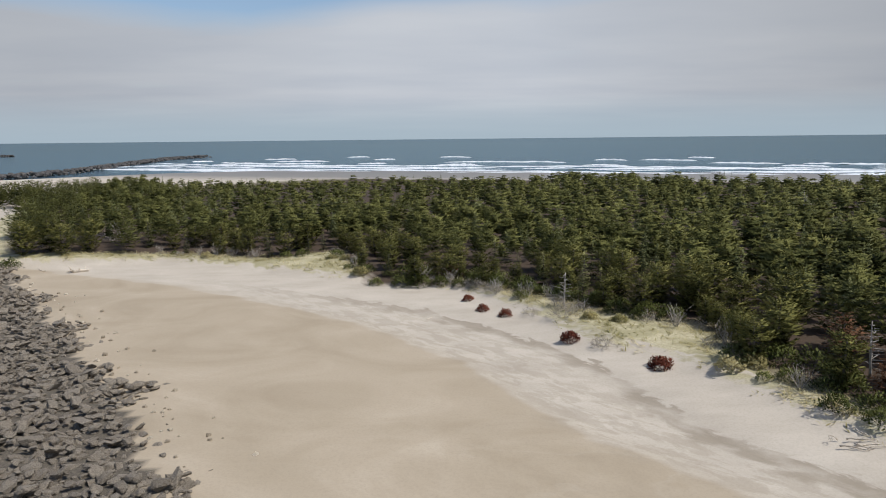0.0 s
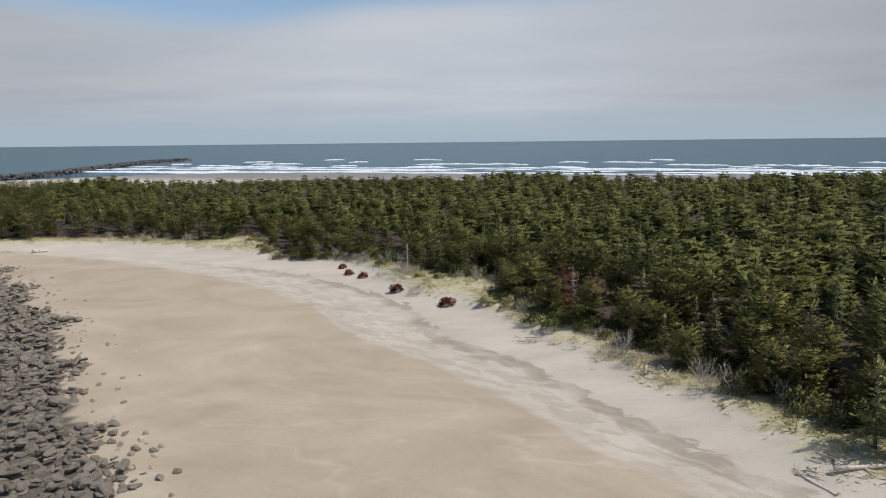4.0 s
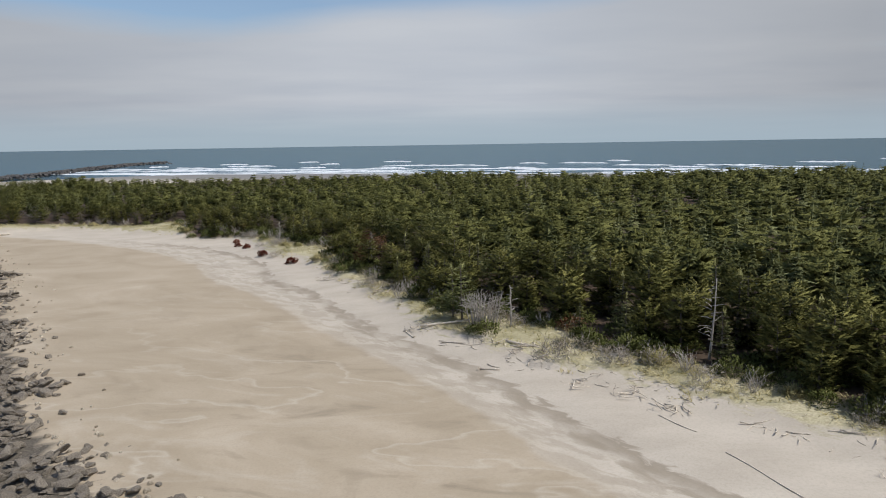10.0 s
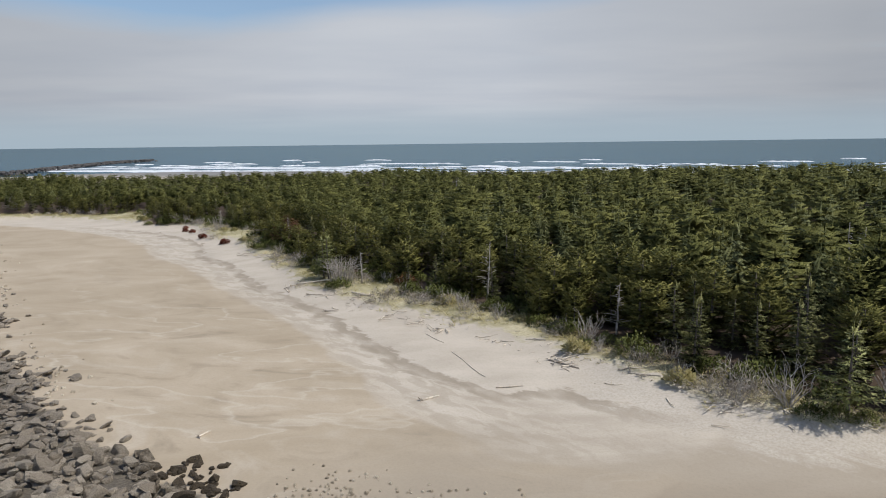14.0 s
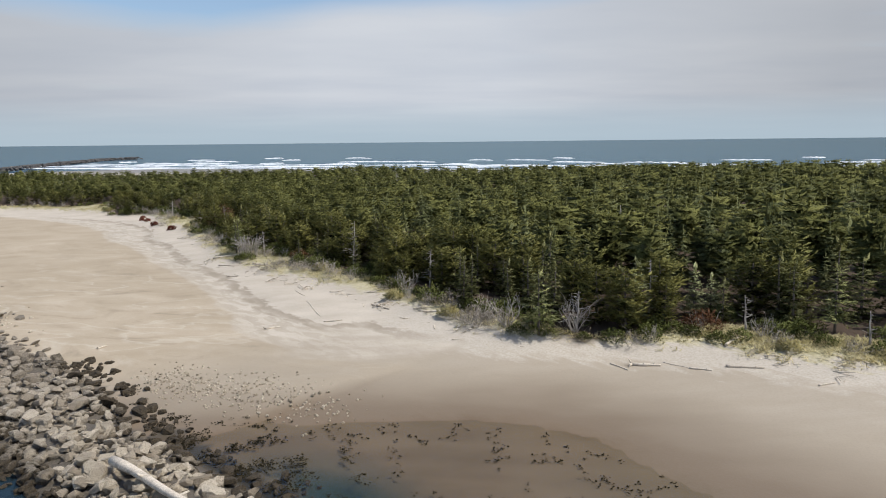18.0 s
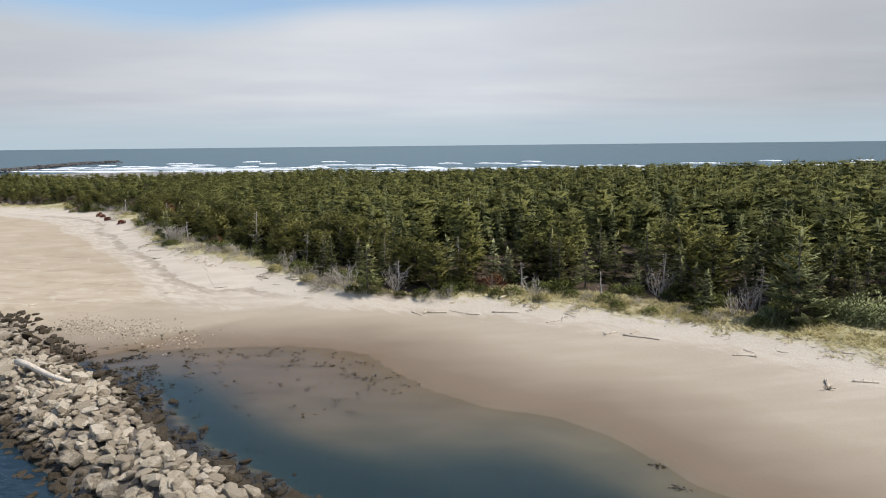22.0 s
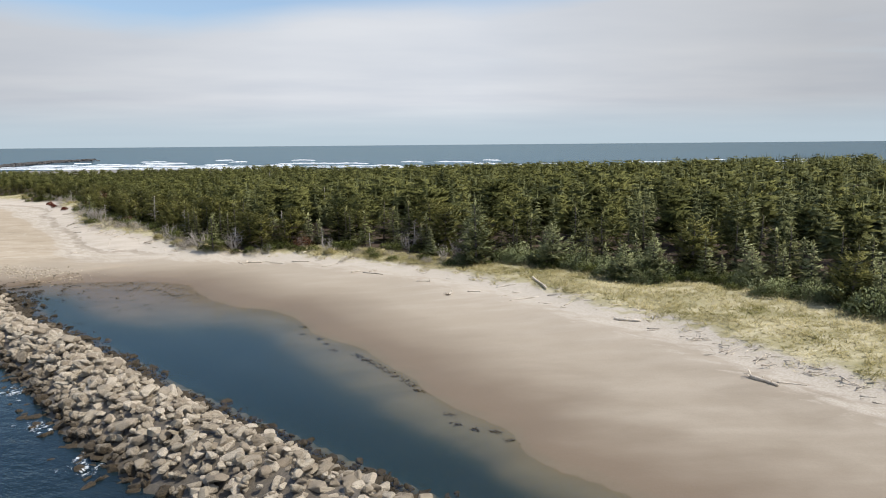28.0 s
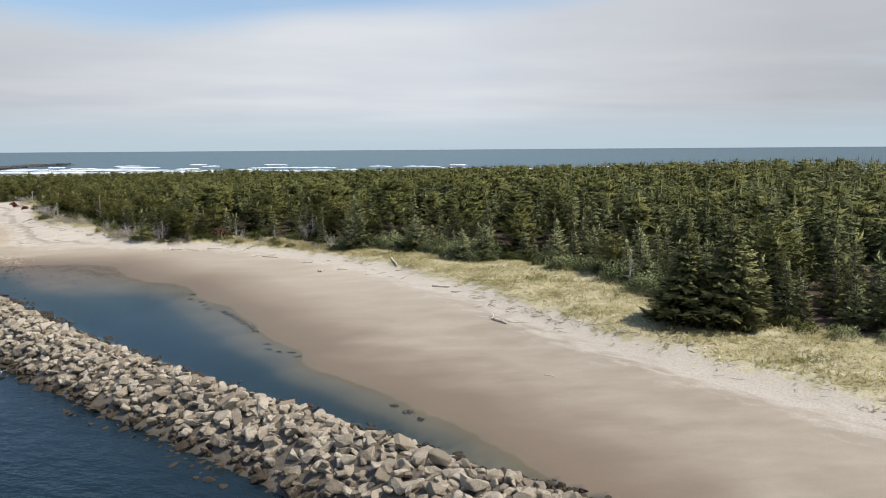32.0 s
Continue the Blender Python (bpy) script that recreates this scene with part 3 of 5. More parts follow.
def spread(lo, hi, fine_lo, fine_hi, step, mid):
    a = np.arange(fine_lo, fine_hi + step / 2, step)
    left = np.concatenate([[lo, lo * 0.6, lo * 0.3], np.arange(fine_lo - 420, fine_lo - mid / 2, mid)])
    right = np.concatenate([np.arange(fine_hi + mid, fine_hi + 330, mid), [hi * 0.3, hi * 0.6, hi]])
    return np.concatenate([left[left < fine_lo - 1], a, right])


def build_ground():
    xs = spread(-4900, 4900, -92, 178, 1.1, 7.0)
    ys = spread(-4900, 4900, -168, 122, 1.1, 7.0)
    X, Y = np.meshgrid(xs, ys)
    Z = height(X, Y)
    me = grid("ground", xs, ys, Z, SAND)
    x, y, z = X.ravel(), Y.ravel(), Z.ravel()
    s, n = to_sn(x, y)
    q = shore_of(x, y)
    core = (n > N_OUT(s) - 7) & (n < N_IN(s) + np.where(s > 66, 1.6, -0.3))
    basin = np.interp(s, [-95, -55, 60, 76], [0, 1, 1, 0])
    inland = np.interp(q, [100, 120], [0, 1]) * np.clip((s + 262) / 25, 0, 1)
    damp_line = np.where(s > 70, (n - N_DAMP(s)) + (s - 70) * 0.35, n - N_DAMP(s))
    layers = (("lines", (damp_line, n - N_SCARP(s), n - N_WATER(s))),
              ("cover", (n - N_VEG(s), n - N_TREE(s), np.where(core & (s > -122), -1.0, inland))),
              ("place", (q, basin, np.clip((s - 50) / 10, 0, 1))))
    for key, cols in layers:
        at = me.attributes.new(key, "FLOAT_VECTOR", "POINT")
        at.data.foreach_set("vector", np.clip(np.stack(cols, -1), -500, 500).astype(np.float32).ravel())
    return tagged(new("ground", me), "pale beach sand with damp basin, dunes and forest floor", "ground", kind="structure")


ground = build_ground()


def build_water():
    ss, ns = [-6500, 58, 196, 6500], [-6500, -0.5, 27, 6500]
    bm = bmesh.new()
    for i in range(3):
        for j in range(3):
            if i == 1 and j == 1:
                continue
            q = [(ss[i], ns[j]), (ss[i + 1], ns[j]), (ss[i + 1], ns[j + 1]), (ss[i], ns[j + 1])]
            bm.faces.new([bm.verts.new((*to_xy(*p), 0.0)) for p in q])
    bmesh.ops.remove_doubles(bm, verts=bm.verts, dist=0.01)
    me = bpy.data.meshes.new("sea_water")
    bm.to_mesh(me)
    me.materials.append(SEA)
    tagged(new("sea", me), "grey-blue ocean and river water with small waves", "water", kind="structure")
    S, N = np.meshgrid(np.linspace(58, 196, 185), np.linspace(-0.5, 27, 38))
    x, y = to_xy(S.ravel(), N.ravel())
    i = np.arange(S.size).reshape(S.shape)
    me = quick_mesh("pool_water", np.column_stack([x, y, np.zeros(len(x))]), np.stack([i[:-1, :-1], i[:-1, 1:], i[1:, 1:], i[1:, :-1]], -1).reshape(-1, 4), POOL)
    me.attributes.new("film", "FLOAT", "POINT").data.foreach_set("value", np.interp(-height(x, y), [0.0, 0.03, 0.12, 0.3], [0.2, 0.5, 0.9, 1.0]).astype(np.float32))
    tagged(new("pool_water", me), "still blue-green tide pool behind the jetty", "water", kind="structure")


build_water()


def ground_z(x, y):
    return float(height(np.array([x], float), np.array([y], float))[0])


def part(name, me, parent, label=""):
    ob = new(name, me)
    ob.parent = parent
    return tagged(ob, label)


def thing(name, x, y, label, category, group="", turn=0.0, scale=1.0, sink=0.0):
    e = new(name)
    e.location, e.rotation_euler, e.scale = (x, y, ground_z(x, y) - sink), (0, 0, turn), (scale, scale, scale)
    return tagged(e, label, category, group)


# ---- plants ----
def kites(at, way, size, width, r):
    """Leafy sprays: one folded four-cornered blade for each place, along its way."""
    at, way = np.asarray(at, float), np.asarray(way, float)
    k = len(at)
    way = way / (np.linalg.norm(way, axis=1, keepdims=True) + 1e-9)
    side = np.cross(way, r.normal(size=(k, 3)) * [0.35, 0.35, 0.2] + [0, 0, 1.0])
    side /= np.linalg.norm(side, axis=1, keepdims=True) + 1e-9
    up = np.cross(side, way)
    L = (np.asarray(size) * r.uniform(0.7, 1.3, k))[:, None]
    W = L * width
    mid = at + way * L * 0.45
    fold = up * L * r.uniform(-0.12, 0.16, (k, 1))
    v = np.stack([at, mid + side * W + fold, at + way * L, mid - side * W + fold], 1).reshape(-1, 3)
    return v, np.arange(4 * k).reshape(k, 4)


def rounded(v, f, rad, h, base=0.3, lift=0.35, flat=0.28):
    """Turn the sprays outwards and give them the crown's rounded normals, so that light falls on the crown as a whole."""
    o = np.column_stack([v[:, 0] / rad, v[:, 1] / rad, (v[:, 2] - base * h) / (0.7 * h) + lift])
    o /= np.linalg.norm(o, axis=1, keepdims=True) + 1e-6
    a, b, c, d = (v[f[:, i]] for i in range(4))
    g = np.cross(c - a, d - b)
    g /= np.linalg.norm(g, axis=1, keepdims=True) + 1e-9
    out = (o[f].mean(1) * g).sum(1) < 0
    f = f.copy()
    f[out] = f[out][:, ::-1]
    g[out] *= -1
    own = np.zeros_like(v)
    own[f.ravel()] = np.repeat(g, 4, 0)
    n = o * (1 - flat) + own * flat
    return v, f, n / (np.linalg.norm(n, axis=1, keepdims=True) + 1e-6)


def boughs(h, rad, whorls, spokes, seed, bare=0.1, droop=0.2, round_top=False, wander=0.0, spikes=40):
    """A crown of ragged whorls of boughs: each a star of drooping sprays with notches between, narrower towards the top.
    Gives corners, triangles, normals and how young the growth is at each corner."""
    r = np.random.RandomState(seed)
    vs, fs, ts, o = [], [], [], 0
    for i in range(whorls):
        f = (i + r.uniform(0.05, 0.75)) / whorls
        z0 = h * (bare + (1 - bare) * f)
        if round_top:
            reach = rad * math.sqrt(max(0.05, 1 - ((bare + (1 - bare) * f - 0.42) / 0.62) ** 2))
        else:
            reach = rad * (1 - f) ** 0.88 + 0.05 * rad
        reach *= r.uniform(0.78, 1.18)
        k = max(5, int(spokes * (0.6 + 0.4 * reach / rad)))
        cx, cy = r.normal(size=2) * wander * rad
        a = r.uniform(0, 6.283) + (np.arange(k) + r.uniform(-0.3, 0.3, k)) * 6.283 / k
        L = reach * r.uniform(0.62, 1.22, k)
        lift = -droop * L + r.normal(size=k) * 0.20 * reach
        tips = np.column_stack([cx + np.cos(a) * L, cy + np.sin(a) * L, z0 + lift])
        b2 = a + 3.1416 / k * r.uniform(0.7, 1.3, k)
        M = reach * r.uniform(0.30, 0.55, k)
        notch = np.column_stack([cx + np.cos(b2) * M, cy + np.sin(b2) * M, z0 - droop * M - 0.10 * reach])
        top = np.array([[cx, cy, z0 + 0.16 * reach]])
        vs.append(np.concatenate([top, tips, notch]))
        j = np.arange(k)
        fs.append(np.column_stack([np.zeros(k, int), 1 + j, 1 + k + j]) + o)
        fs.append(np.column_stack([np.zeros(k, int), 1 + k + j, 1 + (j + 1) % k]) + o)
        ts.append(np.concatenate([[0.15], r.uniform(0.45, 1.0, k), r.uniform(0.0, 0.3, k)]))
        o += 2 * k + 1
    # leader
    vs.append(np.array([[0.05 * rad, 0, h * 0.93], [-0.03 * rad, 0.045 * rad, h * 0.93], [-0.03 * rad, -0.045 * rad, h * 0.93], [r.normal() * 0.03 * rad, 0, h * (1.05 if round_top else 1.13)]]))
    fs.append(np.array([[0, 1, 3], [1, 2, 3], [2, 0, 3]]) + o)
    ts.append(np.full(4, 0.7))
    o += 4
    if spikes:
        # shoots that stand out beyond the sprays, paler at the tip
        d = np.concatenate([q[1:1 + (len(q) - 1) // 2] for q in vs[:-1]])
        pick = d[r.randint(0, len(d), spikes)]
        way = pick * [1, 1, 0] / (np.linalg.norm(pick[:, :2], axis=1, keepdims=True) + 0.1) + r.normal(size=(spikes, 3)) * 0.4 + [0, 0, 0.55 if round_top else 0.3]
        way *= (rad * r.uniform(0.2, 0.42, spikes) / np.linalg.norm(way, axis=1))[:, None]
        side = np.cross(way, r.normal(size=(spikes, 3)))
        side *= 0.055 * rad / (np.linalg.norm(side, axis=1, keepdims=True) + 1e-6)
        root = pick * [0.85, 0.85, 1.0]
        vs.append(np.stack([root - side, root + side, root + way], 1).reshape(-1, 3))
        fs.append(np.arange(3 * spikes).reshape(-1, 3) + o)
        ts.append(np.tile([0.5, 0.5, 1.15], spikes))
        o += 3 * spikes
    v, f, t = np.concatenate(vs), np.concatenate(fs), np.concatenate(ts)
    n = np.column_stack([v[:, 0] / rad, v[:, 1] / rad, (v[:, 2] - 0.45 * h) / (0.9 * h) + 0.12])
    n += r.normal(size=n.shape) * 0.28
    g = np.cross(v[f[:, 1]] - v[f[:, 0]], v[f[:, 2]] - v[f[:, 0]])
    back = (g * n[f].mean(1)).sum(1) < 0
    f[back] = f[back][:, ::-1]
    return v, f, n / np.linalg.norm(n, axis=1, keepdims=True), t


def fronds(h, rad, whorls, per, seed, bare=0.1, rise=0.15, sag=0.5, lift=0.3, dome=False, pairs=4, wander=0.0, broad=0.24):
    """A crown of separate boughs, each an arched frond of side sprays, round a ragged heart tinted dark as inner shade.
    Gives corners, triangles, normals and a tint of young growth, lowered for that shade in the heart."""
    r = np.random.RandomState(seed)
    at, way, size, young = [], [], [], []
    for i in range(whorls):
        f = (i + r.uniform(0.15, 0.85)) / whorls
        g = bare + (1 - bare) * f
        if dome:
            reach = rad * math.sqrt(max(0.05, 1 - ((g - 0.44) / 0.6) ** 2))
        else:
            reach = rad * ((1 - f) ** 0.82 * 0.95 + 0.06)
        reach *= r.uniform(0.82, 1.15)
        k = max(4, round(per * (0.5 + 0.5 * reach / rad)))
        turn = r.uniform(0, 6.283)
        c = r.normal(size=2) * wander * rad
        for j in range(k):
            a = turn + (j + r.uniform(-0.35, 0.35)) * 6.283 / k
            L = reach * r.uniform(0.62, 1.22)
            d, side = np.array([math.cos(a), math.sin(a), 0]), np.array([-math.sin(a), math.cos(a), 0])
            z0 = h * g + r.normal() * 0.3 * h / whorls
            up = rise + r.normal() * 0.10
            for u in (np.linspace(0.35, 0.92, pairs) if pairs > 1 else (0.5,)):
                p = d * L * u + [c[0], c[1], z0 + L * (up * u - sag * u * u + lift * u ** 4)]
                ahead = d + [0, 0, up - 2 * sag * u + 4 * lift * u ** 3]
                for sign in (-1, 1):
                    at.append(p)
                    way.append(ahead * 0.8 + side * sign * r.uniform(0.45, 0.95) + [0, 0, r.uniform(-0.35, 0.05)])
                    size.append(L * 0.36 * (1.2 - 0.6 * u) + 0.05 * rad)
                    young.append(0.15 + 0.85 * u * r.uniform(0.7, 1.15))
            at.append(d * L * 0.62 + [c[0], c[1], z0 + L * (up * 0.62 - sag * 0.38 + lift * 0.15)])
            way.append(d + [0, 0, up - sag + lift * 1.6])
            size.append(L * 0.42)
            young.append(1.0)
    # the leader and a few shoots round it
    for k in range(4):
        at.append(np.array([0, 0, h * (0.93 - 0.03 * k)]))
        way.append(np.array([r.normal() * 0.25, r.normal() * 0.25, 1.0]))
        size.append(h * (0.07 if dome else 0.14))
        young.append(0.9)
    at, way, size = np.array(at), np.array(way), np.array(size)
    v, q = kites(at, way, size, broad, r)
    f = np.concatenate([q[:, [0, 1, 2]], q[:, [0, 2, 3]]])
    n = np.column_stack([v[:, 0] / rad, v[:, 1] / rad, (v[:, 2] - 0.45 * h) / (0.9 * h) + 0.12])
    n += np.repeat(r.normal(size=(len(q), 3)) * 0.30, 4, 0)
    g = np.cross(v[f[:, 1]] - v[f[:, 0]], v[f[:, 2]] - v[f[:, 0]])
    back = (g * n[f].mean(1)).sum(1) < 0
    f[back] = f[back][:, ::-1]
    n /= np.linalg.norm(n, axis=1, keepdims=True)
    t = np.repeat(np.array(young), 4) * np.tile([0.7, 1.0, 1.15, 1.0], len(q))
    # the heart's tint is lowered to paint the shade inside the crown
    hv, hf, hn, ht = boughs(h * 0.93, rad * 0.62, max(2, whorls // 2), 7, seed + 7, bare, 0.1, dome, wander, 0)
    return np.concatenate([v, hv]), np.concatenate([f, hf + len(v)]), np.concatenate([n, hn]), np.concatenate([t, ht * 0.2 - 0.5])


def tint_of(me, values):
    me.color_attributes.new("tint", "FLOAT_COLOR", "POINT").data.foreach_set("color", np.repeat(values, 4).astype(np.float32))
    return me


def tube(points, radii, sides=6):
    """Tapered limb along points."""
    pts = [Vector(p) for p in points]
    verts, faces = [], []
    for i, p in enumerate(pts):
        d = (pts[min(i + 1, len(pts) - 1)] - pts[max(i - 1, 0)]).normalized()
        a = d.orthogonal().normalized()
        b = d.cross(a)
        for k in range(sides):
            t = 6.2832 * k / sides
            verts.append(p + (a * math.cos(t) + b * math.sin(t)) * radii[i])
    for i in range(len(pts) - 1):
        for k in range(sides):
            k2 = (k + 1) % sides
            faces.append((i * sides + k, i * sides + k2, (i + 1) * sides + k2, (i + 1) * sides + k))
    n = len(verts)
    verts += [pts[0], pts[-1]]
    for k in range(sides):
        faces.append((n, (k + 1) % sides, k, k))
        o = (len(pts) - 1) * sides
        faces.append((n + 1, o + k, o + (k + 1) % sides, o + (k + 1) % sides))
    return [tuple(v) for v in verts], faces


def joined(name, pieces, mat, smooth=False):
    verts, faces = [], []
    for v, f in pieces:
        o = len(verts)
        verts.extend(tuple(p) for p in v)
        faces.extend([tuple(o + i for i in dict.fromkeys(q)) for q in f])
    me = bpy.data.meshes.new(name)
    me.from_pydata(verts, [], faces)
    if smooth:
        me.polygons.foreach_set("use_smooth", np.full(len(faces), True))
    me.materials.append(mat)
    me.update()
    return me


def limbs_of(h, seed, count, reach, start=0.3, thick=0.035, rise=0.3):
    r = random.Random(seed)
    out = []
    for k in range(count):
        f = start + (0.96 - start) * (k + r.random()) / count
        a = r.uniform(0, 6.283)
        L = reach * (1.1 - f) * r.uniform(0.6, 1.2)
        p = [Vector((0, 0, h * f))]
        for j in (1, 2, 3):
            g = j / 3
            p.append(Vector((math.cos(a + 0.15 * j) * L * g, math.sin(a + 0.15 * j) * L * g, h * f + L * (rise * g - 0.1 * g * g) + r.uniform(-0.05, 0.05) * L)))
        out.append(tube(p, [thick, thick * 0.7, thick * 0.45, thick * 0.2], 4))
    return out


def trunk_mesh(name, h, base, seed, mat, limbs=8, reach=1.0, lean=0.03):
    r = random.Random(seed)
    pts = [Vector((lean * h * (i / 6) ** 2 + r.uniform(-0.03, 0.03), r.uniform(-0.03, 0.03), h * i / 6 - (0.25 if i == 0 else 0))) for i in range(7)]
    rad = [base * (1.25 - i / 6 * 1.05) for i in range(7)]
    return joined(name, [tube(pts, rad, 7)] + limbs_of(h, seed, limbs, reach), mat, True)


def tree_kind(name, label, crown, crown_mat, h, base, seed, reach):
    """One tree, as a thing with trunk and crown, built away from the rest and copied into place."""
    return {"name": name, "label": label, "h": h,
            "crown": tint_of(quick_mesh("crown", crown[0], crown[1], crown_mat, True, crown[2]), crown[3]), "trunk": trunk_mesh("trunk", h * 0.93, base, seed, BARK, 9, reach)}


def plant_tree(kind, x, y, h, turn, group="", label=""):
    k = h / kind["h"]
    e = thing(kind["name"], x, y, label or kind["label"], "tree", group, turn, k)
    part("trunk", kind["trunk"], e)
    part("crown", kind["crown"], e)
    return e


PINES = [tree_kind("shore_pine", "dark green shore pine with a rounded dense crown", fronds(5.0, 1.75, 13, 9, 20 + i, 0.01, 0.32, 0.25, 0.34, True, 4, 0.12, 0.19), PINE, 5.0, 0.12, i, 1.3) for i in range(5)]
SPRUCES = [tree_kind("spruce_tree", "dark green conical spruce with layered drooping boughs", fronds(7.0, 1.65, 17, 7, 40 + i, 0.05, 0.12, 0.5, 0.38, False, 4, 0.0, 0.2), SPRUCE, 7.0, 0.14, 9 + i, 1.5) for i in range(5)]
LIGHT = [tree_kind("spruce_tree", "grey-green spruce with pale tips before the wood", fronds(7.0, 2.1, 15, 8, 140 + i, 0.04, 0.20, 0.5, 0.42), PALE_SPRUCE, 7.0, 0.14, 59 + i, 1.5) for i in range(3)]
BROAD = tree_kind("spruce_tree", "broad dark spruce with boughs down to the grass", fronds(9.0, 4.0, 24, 13, 61, 0.02, 0.15, 0.45, 0.36, False, 7, 0.0, 0.2), SPRUCE, 9.0, 0.2, 31, 2.6)
FEATHER = tree_kind("spruce_tree", "tall spruce with long upswept feathery boughs", fronds(8.5, 2.9, 13, 8, 62, 0.05, 0.42, 0.35, 0.32, False, 6, 0.0, 0.16), PALE_SPRUCE, 8.5, 0.16, 32, 2.2)
PALE = tree_kind("spruce_tree", "thin pale yellow-green spruce with open boughs", fronds(5.7, 1.9, 11, 6, 63, 0.16, 0.15, 0.4, 0.3, False, 4, 0.0, 0.2), PALE_LEAF, 5.7, 0.10, 33, 1.7)
BLUE = tree_kind("young_spruce", "bushy young spruce standing in dune grass", fronds(4.6, 2.2, 13, 10, 64, 0.02, 0.30, 0.4, 0.36, False, 5, 0.0, 0.2), PALE_SPRUCE, 4.6, 0.09, 34, 1.2)
RUSTY = tree_kind("dying_pine", "dying pine with rusty brown needles", fronds(4.2, 1.5, 11, 8, 65, 0.08, 0.2, 0.3, 0.3, True, 3, 0.1), RUST, 4.2, 0.09, 35, 1.0)

# x, y, height and kind of the trees that stand out
STANDING = [(39.0, 13.6, 5.6, PALE), (38.2, 15.0, 5.0, PALE), (76.3, -30.0, 5.8, PALE), (150.0, -103.0, 8.6, BROAD), (153.6, -104.4, 9.4, BROAD), (116.8, -48.6, 8.6, FEATHER), (133.1, -63.0, 4.4, BLUE),
            (136.3, -63.6, 5.0, BLUE), (126.7, -52.5, 5.6, BLUE), (152.4, -67.7, 5.0, BLUE), (145.7, -69.0, 4.4, BLUE), (27.0, 50.0, 4.0, RUSTY), (28.9, 45.6, 3.6, RUSTY), (26.4, 43.6, 2.8, RUSTY), (100.9, -33.2, 5.8, PALE), (-50.0, 111.0, 4.6, SPRUCES[1]),
            (-67.0, 105.0, 5.2, PINES[0]), (-64.0, 107.5, 5.4, PINES[1]), (-61.0, 105.5, 4.6, PINES[2]), (-58.0, 108.0, 5.0, PINES[3])]
# places kept open for what stands before the wood
OPEN = [(40.8, 11.5), (43.3, 10.9), (45.5, 9.5), (73.7, -28.0), (79.5, -29.8), (90.8, -30.2), (107.7, -37.0), (114.8, -43.5), (101.8, -36.6), (66.8, -12.8), (150.3, -86.4), (103.3, -38.8), (64.2, -13.6), (-58.4, 117.3), (112.5, -45.2)]


def top_of(s, n):
    """Height of the canopy over the sea."""
    return 6.9 + 0.6 * np.clip((s + 230) / 120, 0, 1) + 4.3 * np.clip((s + 70) / 190, 0, 1) + 0.7 * np.clip((n - 70) / 120, 0, 1)


def forest_spots():
    """Where the trees of the wood stand: a jittered lattice back from the wood's edge to the ocean dune."""
    r = np.random.RandomState(4)
    spots = []
    clear = [(t[0], t[1], 5.5) for t in STANDING] + [(x, y, 4.5) for x, y in OPEN]
    step = 3.0
    for s in np.arange(-260, 420, step):
        far = 1.0 if -130 < s < 230 else 1.35
        for n in np.arange(15, 330, step * far):
            a, b = s + r.uniform(-1.25, 1.25), n + r.uniform(-1.25, 1.25)
            if a > 70 and b > float(N_TREE(a)) + 9 and r.random_sample() < 0.25:
                continue
            x, y = to_xy(a, b)
            q = float(shore_of(x, y))
            grove = -215 < x < -84 and y > 194 - 0.2 * (x + 127) and q > 212
            if b < float(N_TREE(a)) + 0.8 and not grove:
                continue
            if x > 121 + 0.79 * (y + 167) + 14 or x < -0.73 * y - 18:
                continue
            if q < 160 + 10 * math.sin(a * 0.05) + (25 if a < -150 else 0):
                continue
            if any((x - tx) ** 2 + (y - ty) ** 2 < gap for tx, ty, gap in clear):
                continue
            if b - float(N_TREE(a)) > 60 and r.random_sample() < 0.30:
                continue
            spots.append((x, y, a, b))
    return spots


